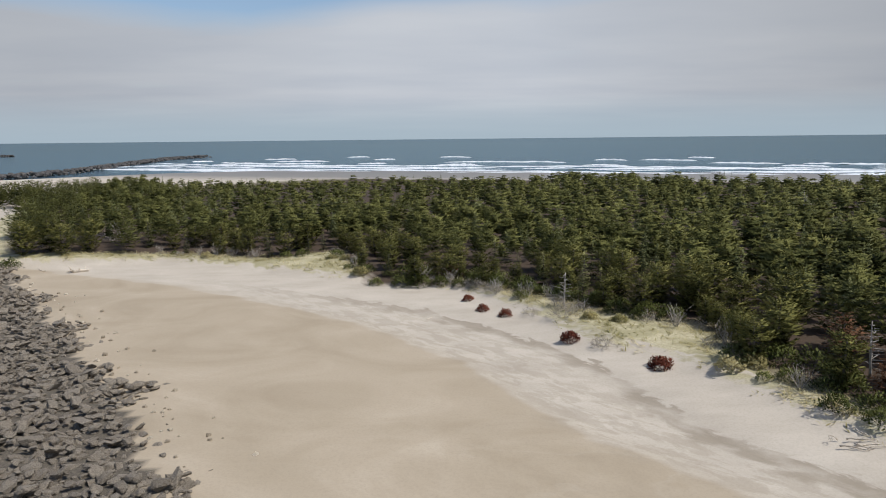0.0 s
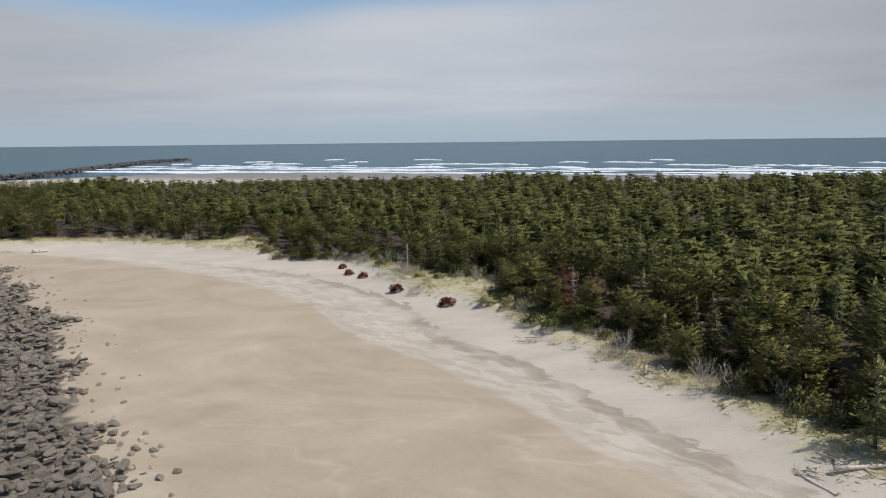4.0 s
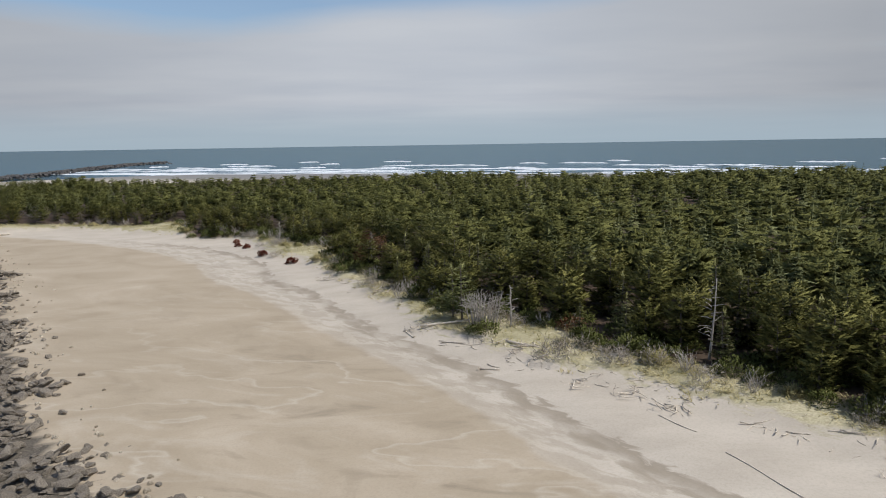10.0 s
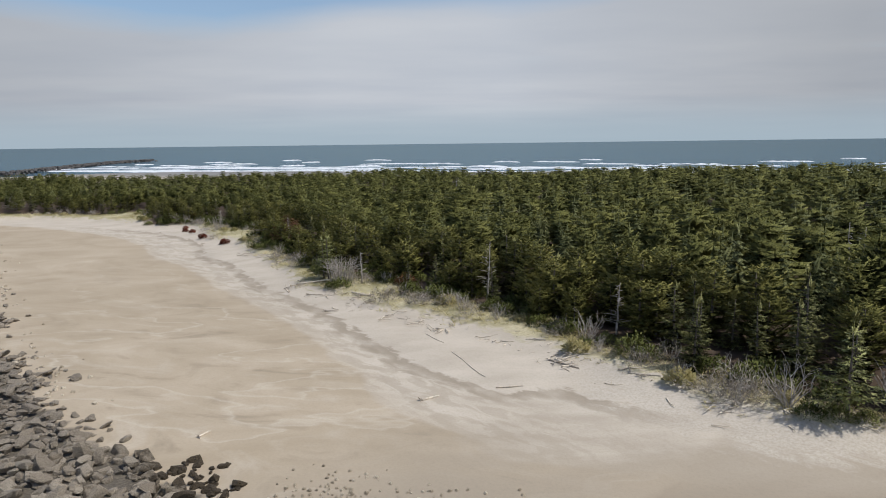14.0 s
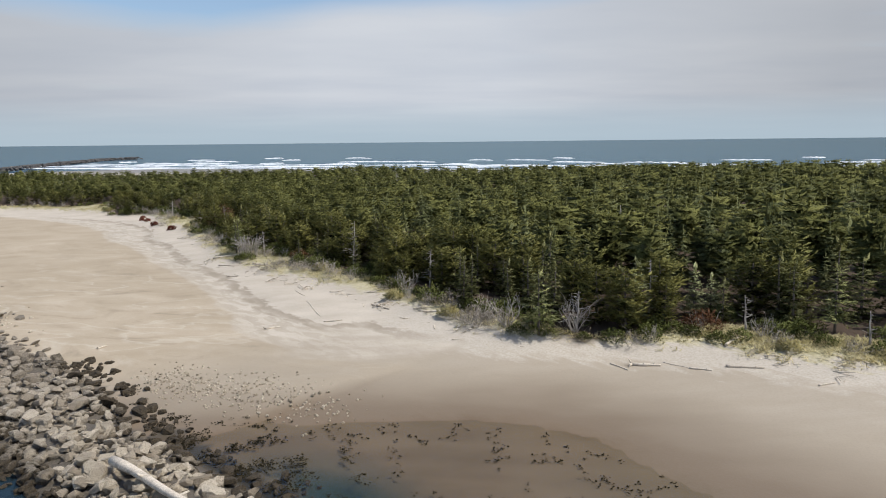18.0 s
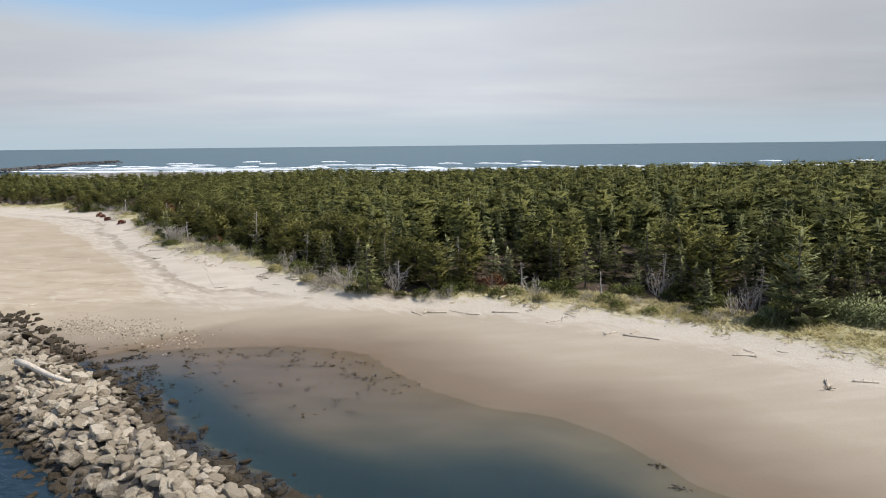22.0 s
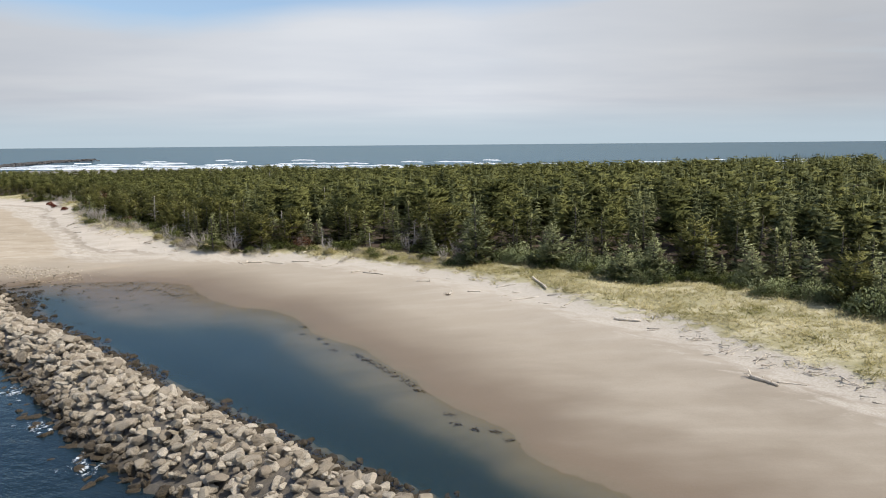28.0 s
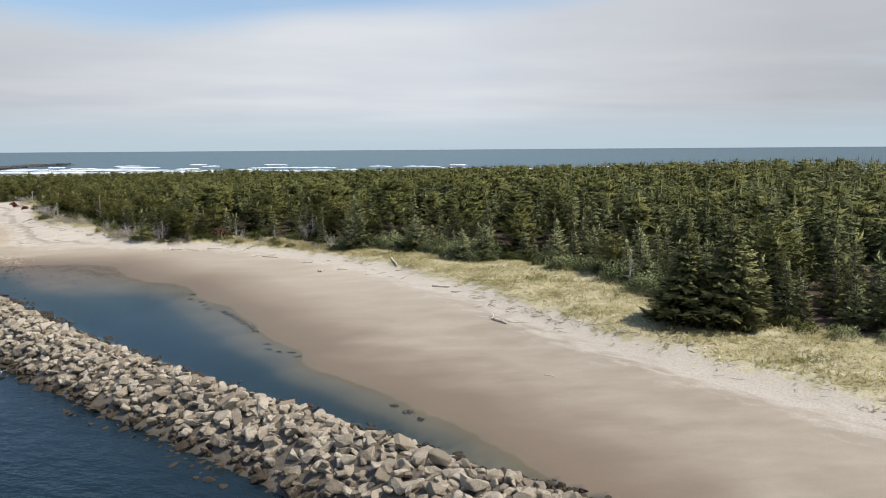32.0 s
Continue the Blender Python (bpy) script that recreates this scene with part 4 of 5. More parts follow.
def build_forest():
    spots = forest_spots()
    r = np.random.RandomState(8)
    arr = np.array(spots)
    depth = arr[:, 3] - N_TREE(arr[:, 2])
    near = [i for i in np.argsort(depth + r.uniform(0, 3, len(depth)) + 40 * ((arr[:, 2] < -112) | (arr[:, 2] > 215))) ][:290]
    chosen = set(int(i) for i in near)
    for i in near:
        x, y, s, n = spots[i]
        edge = np.clip(depth[i] / 14, 0, 1)
        h = (float(top_of(s, n)) - ground_z(x, y)) * (0.55 + 0.40 * edge) * r.uniform(0.72, 1.18)
        spruce = r.random_sample() < (0.25 if s < 60 else 0.55 if s < 120 else 0.85)
        kind = (SPRUCES if spruce else PINES)[r.randint(5)]
        if s > 70 and r.random_sample() < (0.2 if s < 105 else 0.5):
            kind = LIGHT[r.randint(3)]
            h *= 0.85
        plant_tree(kind, x, y, h, r.uniform(0, 6.28), "trees along the edge of the wood")
    for x, y, h, kind in STANDING:
        plant_tree(kind, x, y, h, x * 1.7)
    rest = np.array([i for i in range(len(spots)) if i not in chosen])
    mid = [(fronds(5.0, 1.55, 9, 8, 50 + k, 0.12, 0.32, 0.25, 0.34, True, 3, 0.14, 0.2), 5.0) for k in range(4)] + [(fronds(7.0, 1.65, 12, 7, 55 + k, 0.1, 0.1, 0.5, 0.38, False, 3, 0.0, 0.2), 7.0) for k in range(4)]
    low = [(boughs(5.0, 1.5, 11, 11, 60 + k, 0.34, -0.05, True, 0.14, 50), 5.0) for k in range(4)] + [(boughs(7.0, 1.65, 13, 10, 80 + k, 0.28, 0.22, False, 0.0, 50), 7.0) for k in range(4)]
    tiny = [(boughs(5.0, 1.6, 6, 8, 100 + k, 0.48, -0.05, True, 0.14, 12), 5.0) for k in range(4)] + [(boughs(7.0, 1.7, 7, 8, 110 + k, 0.42, 0.22, False, 0.0, 12), 7.0) for k in range(4)]
    x, y, s, n = arr[rest].T
    z = height(x, y)
    h = (top_of(s, n) - z) * np.where(r.random_sample(len(rest)) < 0.25, r.uniform(0.58, 0.85, len(rest)), r.uniform(0.84, 1.16, len(rest)))
    spruce = r.random_sample(len(rest)) < np.interp(s, [-60, 40, 120, 180], [0.25, 0.4, 0.7, 0.85])
    front, close = depth[rest] < 13, (depth[rest] >= 13) & (depth[rest] < 38)
    which = r.randint(0, 4, len(rest))
    turn = r.uniform(0, 6.28, len(rest))
    tint = r.uniform(0, 1, len(rest))
    for species, mat, name, label in ((False, PINE_WOOD, "pine_wood", "dense dark green shore pine wood behind the beach"), (True, SPRUCE_WOOD, "spruce_wood", "dense spruce wood with pointed tops behind the beach")):
        vs, fs, o, ts, ns = [], [], 0, [], []
        for group, sel in ((mid, front), (low, close), (tiny, ~close & ~front)):
            base = len(group) // 2 if species else 0
            for k in range(len(group) // 2):
                (v, f, nn, young), vh = group[base + k]
                idx = np.where((spruce == species) & sel & (which % (len(group) // 2) == k))[0]
                if not len(idx):
                    continue
                c, sn, sc = np.cos(turn[idx]), np.sin(turn[idx]), h[idx] / vh
                wide = sc * r.uniform(0.70, 1.0, len(idx)) * (1.0 if species else 1.15) + 0.06
                px = (v[None, :, 0] * c[:, None] - v[None, :, 1] * sn[:, None]) * wide[:, None] + x[idx][:, None]
                py = (v[None, :, 0] * sn[:, None] + v[None, :, 1] * c[:, None]) * wide[:, None] + y[idx][:, None]
                pz = v[None, :, 2] * sc[:, None] + z[idx][:, None]
                vs.append(np.stack([px, py, pz], -1).reshape(-1, 3))
                fs.append((f[None] + (np.arange(len(idx)) * len(v))[:, None, None]).reshape(-1, 3) + o)
                o += len(idx) * len(v)
                nx = nn[None, :, 0] * c[:, None] - nn[None, :, 1] * sn[:, None]
                ny = nn[None, :, 0] * sn[:, None] + nn[None, :, 1] * c[:, None]
                ns.append(np.stack([nx, ny, np.broadcast_to(nn[None, :, 2], nx.shape)], -1).reshape(-1, 3))
                # young also carries the painted shade of the crowns' hearts
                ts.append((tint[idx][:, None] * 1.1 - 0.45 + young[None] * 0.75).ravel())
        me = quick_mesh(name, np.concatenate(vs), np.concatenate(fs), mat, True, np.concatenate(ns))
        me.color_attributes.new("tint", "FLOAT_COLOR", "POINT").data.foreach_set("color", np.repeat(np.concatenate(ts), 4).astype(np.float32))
        tagged(new(name, me), label, "woods", kind="stuff")


build_forest()


# ---- the jetty ----
def stone_mesh(seed, worn=False, weedy=1.0):
    """A quarried stone: the hull of a few corners scattered on a block, with flat broken faces."""
    r = random.Random(seed)
    bm = bmesh.new()
    for i in range(13 if worn else 17):
        p = Vector((r.uniform(-1, 1), r.uniform(-1, 1), r.uniform(-1, 1)))
        k = max(abs(p.x), abs(p.y), abs(p.z))
        p = p / k * r.uniform(0.82, 1.0)
        p = p.lerp(p.normalized() * 1.1, 0.58)
        bm.verts.new((p.x * 1.15, p.y * 0.92, p.z * 0.78))
    got = bmesh.ops.convex_hull(bm, input=bm.verts)
    bmesh.ops.delete(bm, geom=[v for v in bm.verts if not v.link_faces], context="VERTS")
    if worn:
        bmesh.ops.bevel(bm, geom=bm.edges[:], offset=0.13, segments=1, affect="EDGES", clamp_overlap=True)
    bmesh.ops.triangulate(bm, faces=bm.faces)
    me = bpy.data.meshes.new("stone")
    bm.to_mesh(me)
    bm.free()
    me.materials.append(ROCK)
    me.color_attributes.new("tide", "FLOAT_COLOR", "POINT").data.foreach_set("color", np.full(4 * len(me.vertices), weedy, dtype=np.float32))
    return me


def jetty_spots():
    r = np.random.RandomState(21)
    out = []
    for layer in (0, 1):
        step = 0.68
        for s in np.arange(-122, 238, step):
            lo, hi = float(N_OUT(s)) - 1.0, float(N_IN(s)) + 0.5
            if s < 30:
                hi += 2.4 * math.sin(s * 0.55) * math.sin(s * 0.23 + 1) + 1.2
                lo = max(lo, hi - 19)
            for n in np.arange(lo, hi, step):
                a, b = s + r.uniform(-0.6, 0.6), n + r.uniform(-0.6, 0.6)
                edge = min(b - lo, hi - b)
                px, py = to_xy(a, b)
                if px < -0.73 * py - 12:
                    continue
                if layer == 1 and (edge < 1.4 or r.random_sample() < 0.5):
                    continue
                if edge < 1.0 and r.random_sample() < 0.35:
                    continue
                size = r.choice([0.19, 0.26, 0.34, 0.47], p=[0.22, 0.33, 0.31, 0.14])
                if s < 40:
                    size *= 0.92
                out.append((a, b, size * r.uniform(0.85, 1.2), layer, edge))
    # weedy boulders strewn along the pool's edge
    for k in range(900):
        s = r.uniform(48, 190)
        b = float(N_IN(s)) + abs(r.normal()) * 0.8 + 0.1
        if math.sin(s * 0.9) + math.sin(s * 0.37 + 2) > -0.7:
            out.append((s, b, r.uniform(0.12, 0.22) * r.choice([1.0, 1.0, 1.7]), 0, -1.0))
    return out


def build_jetty():
    r = np.random.RandomState(5)
    meshes = [stone_mesh(100 + i) for i in range(10)]
    rounded_stones = [stone_mesh(100 + i, True) for i in range(10)]
    dark_stones = [stone_mesh(100 + i, True, 2.0) for i in range(10)]
    jetty = tagged(new("jetty"), "long jetty of piled grey-tan quarry stones", "jetty")
    spots = jetty_spots()
    order = sorted(range(len(spots)), key=lambda i: (abs(spots[i][0] - 150) + 2 * abs(spots[i][1] - 1)) + 60 * (spots[i][3] == 0))
    singles = set(order[:300])
    vs, fs, o, tide, aged = [], [], 0, [], []
    geo = []
    for me in meshes + rounded_stones:
        co = np.zeros(len(me.vertices) * 3, dtype=np.float32)
        me.vertices.foreach_get("co", co)
        geo.append((co.reshape(-1, 3), np.array([p.vertices[:] for p in me.polygons])))
    sn = np.array([q[:2] for q in spots])
    base = height(*to_xy(sn[:, 0], sn[:, 1]))
    for i, (s, n, size, layer, edge) in enumerate(spots):
        x, y = to_xy(s, n)
        z = float(base[i]) + (0.42 if layer else 0.12) * size + (0.24 if layer else 0.0) - (0.25 if s < 30 and edge < 2 else 0)
        if edge < 0:
            z = max(float(base[i]) + 0.25 * size, -0.12)
        slab = s < 40
        tilt = 15 if slab else 16
        pool = float(N_IN(s)) - n + r.normal() * 0.35
        m = pose(x, y, z, r.normal() * tilt, r.normal() * tilt, r.uniform(0, 360)) @ Matrix.Diagonal((size * r.uniform(0.9, 1.35), size, size * r.uniform(0.75, 1.1) * (0.72 if slab else 1), 1))
        k = r.randint(10)
        if i in singles:
            ob = part("stone", (dark_stones if pool < 1.1 else rounded_stones)[k], jetty)
            ob.matrix_basis = m
            continue
        M = np.array(m)
        v, f = geo[k + 10 if s > 132 else k]
        vs.append(v @ M[:3, :3].T + M[:3, 3])
        fs.append(f + o)
        aged.append(np.full(len(v), 0.8 * np.clip((76 - s) / 44, 0, 1)))
        tide.append(np.full(len(v), (1.0 + max(np.clip(1.45 - pool / 1.25, 0, 1), 0.5 * np.clip(1.3 - (n - float(N_OUT(s))) / 2.4, 0, 1)) * np.clip((s - 40) / 12, 0, 1)) if s > 40 else 0.25))
        o += len(v)
    me = quick_mesh("stone_pile", np.concatenate(vs), np.concatenate(fs), ROCK)
    t = np.concatenate(tide)
    me.color_attributes.new("tide", "FLOAT_COLOR", "POINT").data.foreach_set("color", np.repeat(t, 4).astype(np.float32))
    me.color_attributes.new("aged", "FLOAT_COLOR", "POINT").data.foreach_set("color", np.repeat(np.concatenate(aged), 4).astype(np.float32))
    tagged(part("stone_pile", me, jetty, "piled grey-tan quarry stones"), kind="stuff")


build_jetty()


# ---- the ocean's surf and far jetties ----
def surf(s0, along, width, high, seed, x0, y0):
    """A breaking wave: a long low ridge of foam with ragged ends and edges, parallel to the shore."""
    r = np.random.RandomState(seed)
    d = np.array([0.941, -0.339])
    c = np.array([0.339, 0.941])
    k = max(12, int(along / 5))
    t = np.linspace(-0.5, 0.5, k)
    env = np.clip(1 - (2 * np.abs(t)) ** 4, 0, 1) * (0.55 + 0.45 * np.sin(t * r.uniform(9, 22) + r.uniform(0, 6)) ** 2)
    bow = 5 * np.sin(t * 5 + seed)
    rows = []
    for g, zz in ((-0.5, -0.05), (-0.28, 0.35), (0.0, 0.8), (0.22, 1.0), (0.36, 0.55), (0.5, -0.05)):
        ww = width * env * (1 + 0.25 * r.normal(size=k)) * g
        p = np.array([x0, y0])[None] + d[None] * (t * along)[:, None] + c[None] * (ww + bow)[:, None]
        rows.append(np.column_stack([p, zz * high * env + 0.02 * r.normal(size=k)]))
    v = np.concatenate(rows)
    i = np.arange(6 * k).reshape(6, k)
    f = np.stack([i[:-1, :-1], i[:-1, 1:], i[1:, 1:], i[1:, :-1]], -1).reshape(-1, 4)
    return quick_mesh("breaking_wave", v, f, FOAM, True)


def build_surf():
    r = random.Random(12)
    rows = ((-18, 9, 12, 20, 0.55, 120, 220), (5, 9, 10, 18, 0.25, 120, 210), (20, 14, 4, 8, 0.45, 50, 140), (38, 16, 3, 7, 0.6, 30, 130), (60, 15, 3, 6, 0.7, 25, 110), (88, 13, 3, 6, 0.85, 20, 80), (128, 11, 3, 6, 1.0, 18, 70), (180, 8, 3, 6, 1.0, 15, 60), (250, 6, 3, 6, 1.1, 15, 45))
    for row, (dist, count, wmin, wmax, high, lmin, lmax) in enumerate(rows):
        for k in range(count):
            x = -240 + (k + r.uniform(0.1, 0.9)) * 1000 / count
            y = 409 - 0.36 * x + dist * 1.063 + r.uniform(-8, 8)
            along = r.uniform(lmin, lmax)
            tagged(new("breaking_wave", surf(0, along, r.uniform(wmin, wmax), high, 30 + row * 20 + k, x, y)), "white foaming breaker rolling towards the ocean beach", "wave", "breakers off the beach")


build_surf()


def far_jetty(name, points, width, high, label, seed):
    """A distant rock jetty: a ragged ridge of boulders."""
    r = np.random.RandomState(seed)
    me = stone_mesh(77)
    co = np.array([v.co[:] for v in me.vertices])
    f = np.array([p.vertices[:] for p in me.polygons])
    vs, fs, o = [], [], 0
    for (x0, y0), (x1, y1) in zip(points, points[1:]):
        L = math.hypot(x1 - x0, y1 - y0)
        for k in range(int(L / 2.2) * 3):
            g = r.random_sample()
            off = r.uniform(-1, 1)
            z = high * (1 - abs(off) ** 1.6) - 0.4
            x = x0 + (x1 - x0) * g + (y1 - y0) / L * off * width / 2
            y = y0 + (y1 - y0) * g - (x1 - x0) / L * off * width / 2
            M = np.array(pose(x, y, z, r.uniform(-40, 40), r.uniform(-40, 40), r.uniform(0, 360)))
            vs.append((co * r.uniform(0.9, 1.5)) @ M[:3, :3].T + M[:3, 3])
            fs.append(f + o)
            o += len(co)
    m = quick_mesh(name, np.concatenate(vs), np.concatenate(fs), DARK_ROCK)
    return tagged(new(name, m), label, "jetty", kind="stuff")


far_jetty("sea_jetty", [(-237, 345), (-235, 390), (-237, 442), (-252, 506), (-284, 690), (-272, 766)], 12, 2.3, "dark rock jetty running out into the surf", 3)
far_jetty("sea_jetty", [(-900, 1000), (-552, 875)], 10, 2.3, "far dark rock jetty low on the sea", 4)


# ---- dune grass, shrubs, driftwood and other small things ----
def strip_spots(count, s0, s1, lo, hi, seed):
    """Random places in the strip between lo(s) and hi(s)."""
    r = np.random.RandomState(seed)
    s = r.uniform(s0, s1, count)
    a, b = lo(s), hi(s)
    n = a + (b - a) * r.uniform(0, 1, count)
    keep = b > a + 0.2
    s, n = s[keep], n[keep]
    x, y = to_xy(s, n)
    return x, y, s, n


def build_grass():
    r = np.random.RandomState(31)
    tops = []
    for count, s0, s1, k in ((9000, -122, 88, 0.9), (24000, 84, 216, 1.0)):
        x, y, s, n = strip_spots(count, s0, s1, lambda q: N_VEG(q) - 1.2, lambda q: N_TREE(q) + 2.0, 7 + s1)
        edge = np.minimum((n - N_VEG(s)) / 3, 0.75) + 1.1 * wave(x, y, 7, 14) + 0.1
        ok = edge > r.uniform(-0.1, 0.9, len(x))
        tops.append((x[ok], y[ok]))
    x, y = (np.concatenate([t[i] for t in tops]) for i in (0, 1))
    z = height(x, y)
    k = 6
    at = np.repeat(np.column_stack([x, y, z - 0.05]), k, 0) + r.normal(size=(len(x) * k, 3)) * [0.17, 0.17, 0]
    way = r.normal(size=(len(at), 3)) * [0.75, 0.75, 0.1] + [-0.25, 0.1, 0.36]
    size = np.repeat(r.uniform(0.24, 0.56, len(x)), k)
    v, f = kites(at, way, size, 0.075, r)
    down = np.cross(v[f[:, 2]] - v[f[:, 0]], v[f[:, 3]] - v[f[:, 1]])[:, 2] < 0
    f[down] = f[down][:, ::-1]
    lean = r.normal(size=(len(x), 3)) * [0.3, 0.3, 0.0] + [0, 0, 1.0]
    me = quick_mesh("dune_grass", v, f, GRASS, True, np.repeat(lean / np.linalg.norm(lean, axis=1, keepdims=True), 4 * k, 0))
    tint = np.repeat(np.clip(0.55 + 1.3 * wave(x, y, 11, 17) + 0.5 * wave(x, y, 4, 18), -0.3, 1.2), 4 * k)
    me.color_attributes.new("tint", "FLOAT_COLOR", "POINT").data.foreach_set("color", np.repeat(tint, 4).astype(np.float32))
    tagged(new("dune_grass", me), "straw-yellow and green beach grass on the low dune", "grass", kind="stuff")


build_grass()


def shrub_mesh(h, rad, count, mat, seed, size=0.3, width=0.38, upright=0.3, name="leaves"):
    """A ragged dome of sprays, thinner at the edge."""
    r = np.random.RandomState(seed)
    d = r.normal(size=(count, 3))
    d /= np.linalg.norm(d, axis=1, keepdims=True)
    d[:, 2] = np.abs(d[:, 2])
    lobes = 1 + 0.28 * np.sin(3 * np.arctan2(d[:, 1], d[:, 0]) + seed) * np.cos(4 * d[:, 2] + seed)
    at = d * (r.uniform(0.35, 1.0, (count, 1)) ** 0.5) * lobes[:, None] * [rad, rad, h * 0.9]
    way = d + r.normal(size=(count, 3)) * 0.5 + [0, 0, upright]
    v, f, n = rounded(*kites(at, way, np.full(count, size), width, r), rad, h, 0.1)
    return quick_mesh(name, v, f, mat, True, n)


def stems_mesh(h, rad, count, mat, seed, thick=0.03, droop=0.0, name="stems", bend=0.25):
    """Bare branching stems out of one root."""
    r = random.Random(seed)
    out = []
    for i in range(count):
        a, q = r.uniform(0, 6.283), rad * math.sqrt(r.random())
        hh = h * r.uniform(0.65, 1.0)
        pts = []
        for k in range(5):
            g = k / 4
            fall = droop * max(0, g - 0.55) * 2.2 * hh
            pts.append(Vector((math.cos(a) * q * (0.6 + 0.4 * g) + r.uniform(-1, 1) * bend * 0.3 * g, math.sin(a) * q * (0.6 + 0.4 * g) + r.uniform(-1, 1) * bend * 0.3 * g, hh * g - fall)))
        out.append(tube(pts, [thick, thick * 0.85, thick * 0.65, thick * 0.45, thick * 0.2], 4))
        for k in range(3):
            p = pts[2 + (k % 2)]
            b = a + r.uniform(-1.4, 1.4)
            L = hh * r.uniform(0.18, 0.4)
            out.append(tube([p, p + Vector((math.cos(b) * L * 0.5, math.sin(b) * L * 0.5, L * (0.4 - droop))), p + Vector((math.cos(b) * L, math.sin(b) * L, L * (0.6 - 1.5 * droop)))], [thick * 0.5, thick * 0.35, thick * 0.12], 3))
    return joined(name, out, mat)


def brush_mesh(h, spread_out, count, mat, seed, thick=0.03, levels=3, lift=0.15, crook=0.3, name="stems"):
    """Crooked stems out of one root that fork and fork again."""
    r = random.Random(seed)
    out = []

    def grow(p, d, length, t, level):
        pts = [p]
        for k in range(3):
            d = (d + Vector((r.gauss(0, crook), r.gauss(0, crook), r.gauss(0, crook) * 0.6 + lift))).normalized()
            p = p + d * length / 3
            p.z = max(p.z, 0.02)
            pts.append(p)
        out.append(tube(pts, [t, t * 0.85, t * 0.7, t * 0.5], 4 if level == 0 else 3))
        if level < levels:
            for k in range(2):
                way = (d + Vector((r.gauss(0, 0.6), r.gauss(0, 0.6), r.gauss(0.1, 0.4)))).normalized()
                grow(pts[2 + k], way, length * r.uniform(0.5, 0.8), t * 0.6, level + 1)

    for k in range(count):
        a = 6.283 * (k + r.random()) / count
        q = spread_out * r.uniform(0.5, 1.2)
        grow(Vector((math.cos(a) * 0.25 * spread_out, math.sin(a) * 0.25 * spread_out, 0)), Vector((math.cos(a) * q, math.sin(a) * q, 1.0)).normalized(), h * r.uniform(0.35, 0.55), thick, 0)
    return joined(name, out, mat)


SHRUBS = {
    "red": ("russet_bush", "low wind-clipped bush with dark russet leaves on bare sand", "bush", [shrub_mesh(1.2, 1.05, 900, RED, 3 + i, 0.20) for i in range(2)], None),
    "brown": ("russet_bush", "red-brown dying bush beneath the pines", "bush", [shrub_mesh(1.7, 1.9, 520, RUST, 9, 0.34)], stems_mesh(1.9, 1.5, 10, GREY_WOOD, 2, 0.03)),
    "green": ("green_shrub", "low rounded green shrub at the foot of the wood", "shrub", [shrub_mesh(1.2, 1.3, 640, SHRUB, 12 + i, 0.19, 0.32) for i in range(3)], stems_mesh(1.0, 0.7, 5, BARK, 3, 0.03)),
    "willow": ("willow_shrub", "grey-green willow thicket behind the dune", "shrub", [shrub_mesh(2.2, 2.3, 1500, WILLOW, 15 + i, 0.21, 0.3) for i in range(2)], stems_mesh(2.0, 1.5, 8, BARK, 4, 0.04)),
    "yellow": ("yellow_shrub", "low yellow-green shrub in dune grass", "shrub", [shrub_mesh(0.9, 1.2, 420, GRASS, 18, 0.28)], stems_mesh(0.7, 0.7, 4, BARK, 5, 0.02)),
    "dry": ("dry_shrub", "leafless grey-brown twiggy shrub on the bank", "shrub", [shrub_mesh(1.1, 1.4, 260, DRY, 21 + i, 0.32, 0.06, 0.25, "brush") for i in range(3)], [brush_mesh(2.0, 1.3, 15, GREY_WOOD, 6 + i, 0.024, 2, 0.02, 0.34, "stem_cluster") for i in range(3)]),
    "bare": ("bare_shrub", "dead shrub of pale upright crooked stems", "shrub", [shrub_mesh(1.5, 1.2, 60, DRY, 25, 0.4, 0.05, 0.5, "brush")], [brush_mesh(3.1, 0.75, 13, GREY_WOOD, 17 + i, 0.042, 2, 0.16, 0.24, "stem_cluster") for i in range(3)]),
    "droop": ("bare_shrub", "dead shrub with hanging bleached branches", "shrub", [shrub_mesh(2.4, 1.3, 160, DRY, 26, 0.7, 0.03, -1.2, "brush")], [stems_mesh(3.5, 1.7, 50, GREY_WOOD, 8, 0.04, 0.16, "stem_cluster", 0.6)]),
}


def plant_shrub(key, x, y, scale=1.0, turn=0.0, group=""):
    name, label, category, leaves, stems = SHRUBS[key]
    e = thing(name, x, y, label, category, group, turn, scale, 0.05)
    me = leaves[int(abs(x * 7 + y * 3)) % len(leaves)]
    tagged(part(me.name.split(".")[0], me, e), kind="stuff")
    if stems:
        one = stems[int(abs(x * 5 + y * 11)) % len(stems)] if isinstance(stems, list) else stems
        tagged(part("stem_cluster", one, e), kind="stuff")


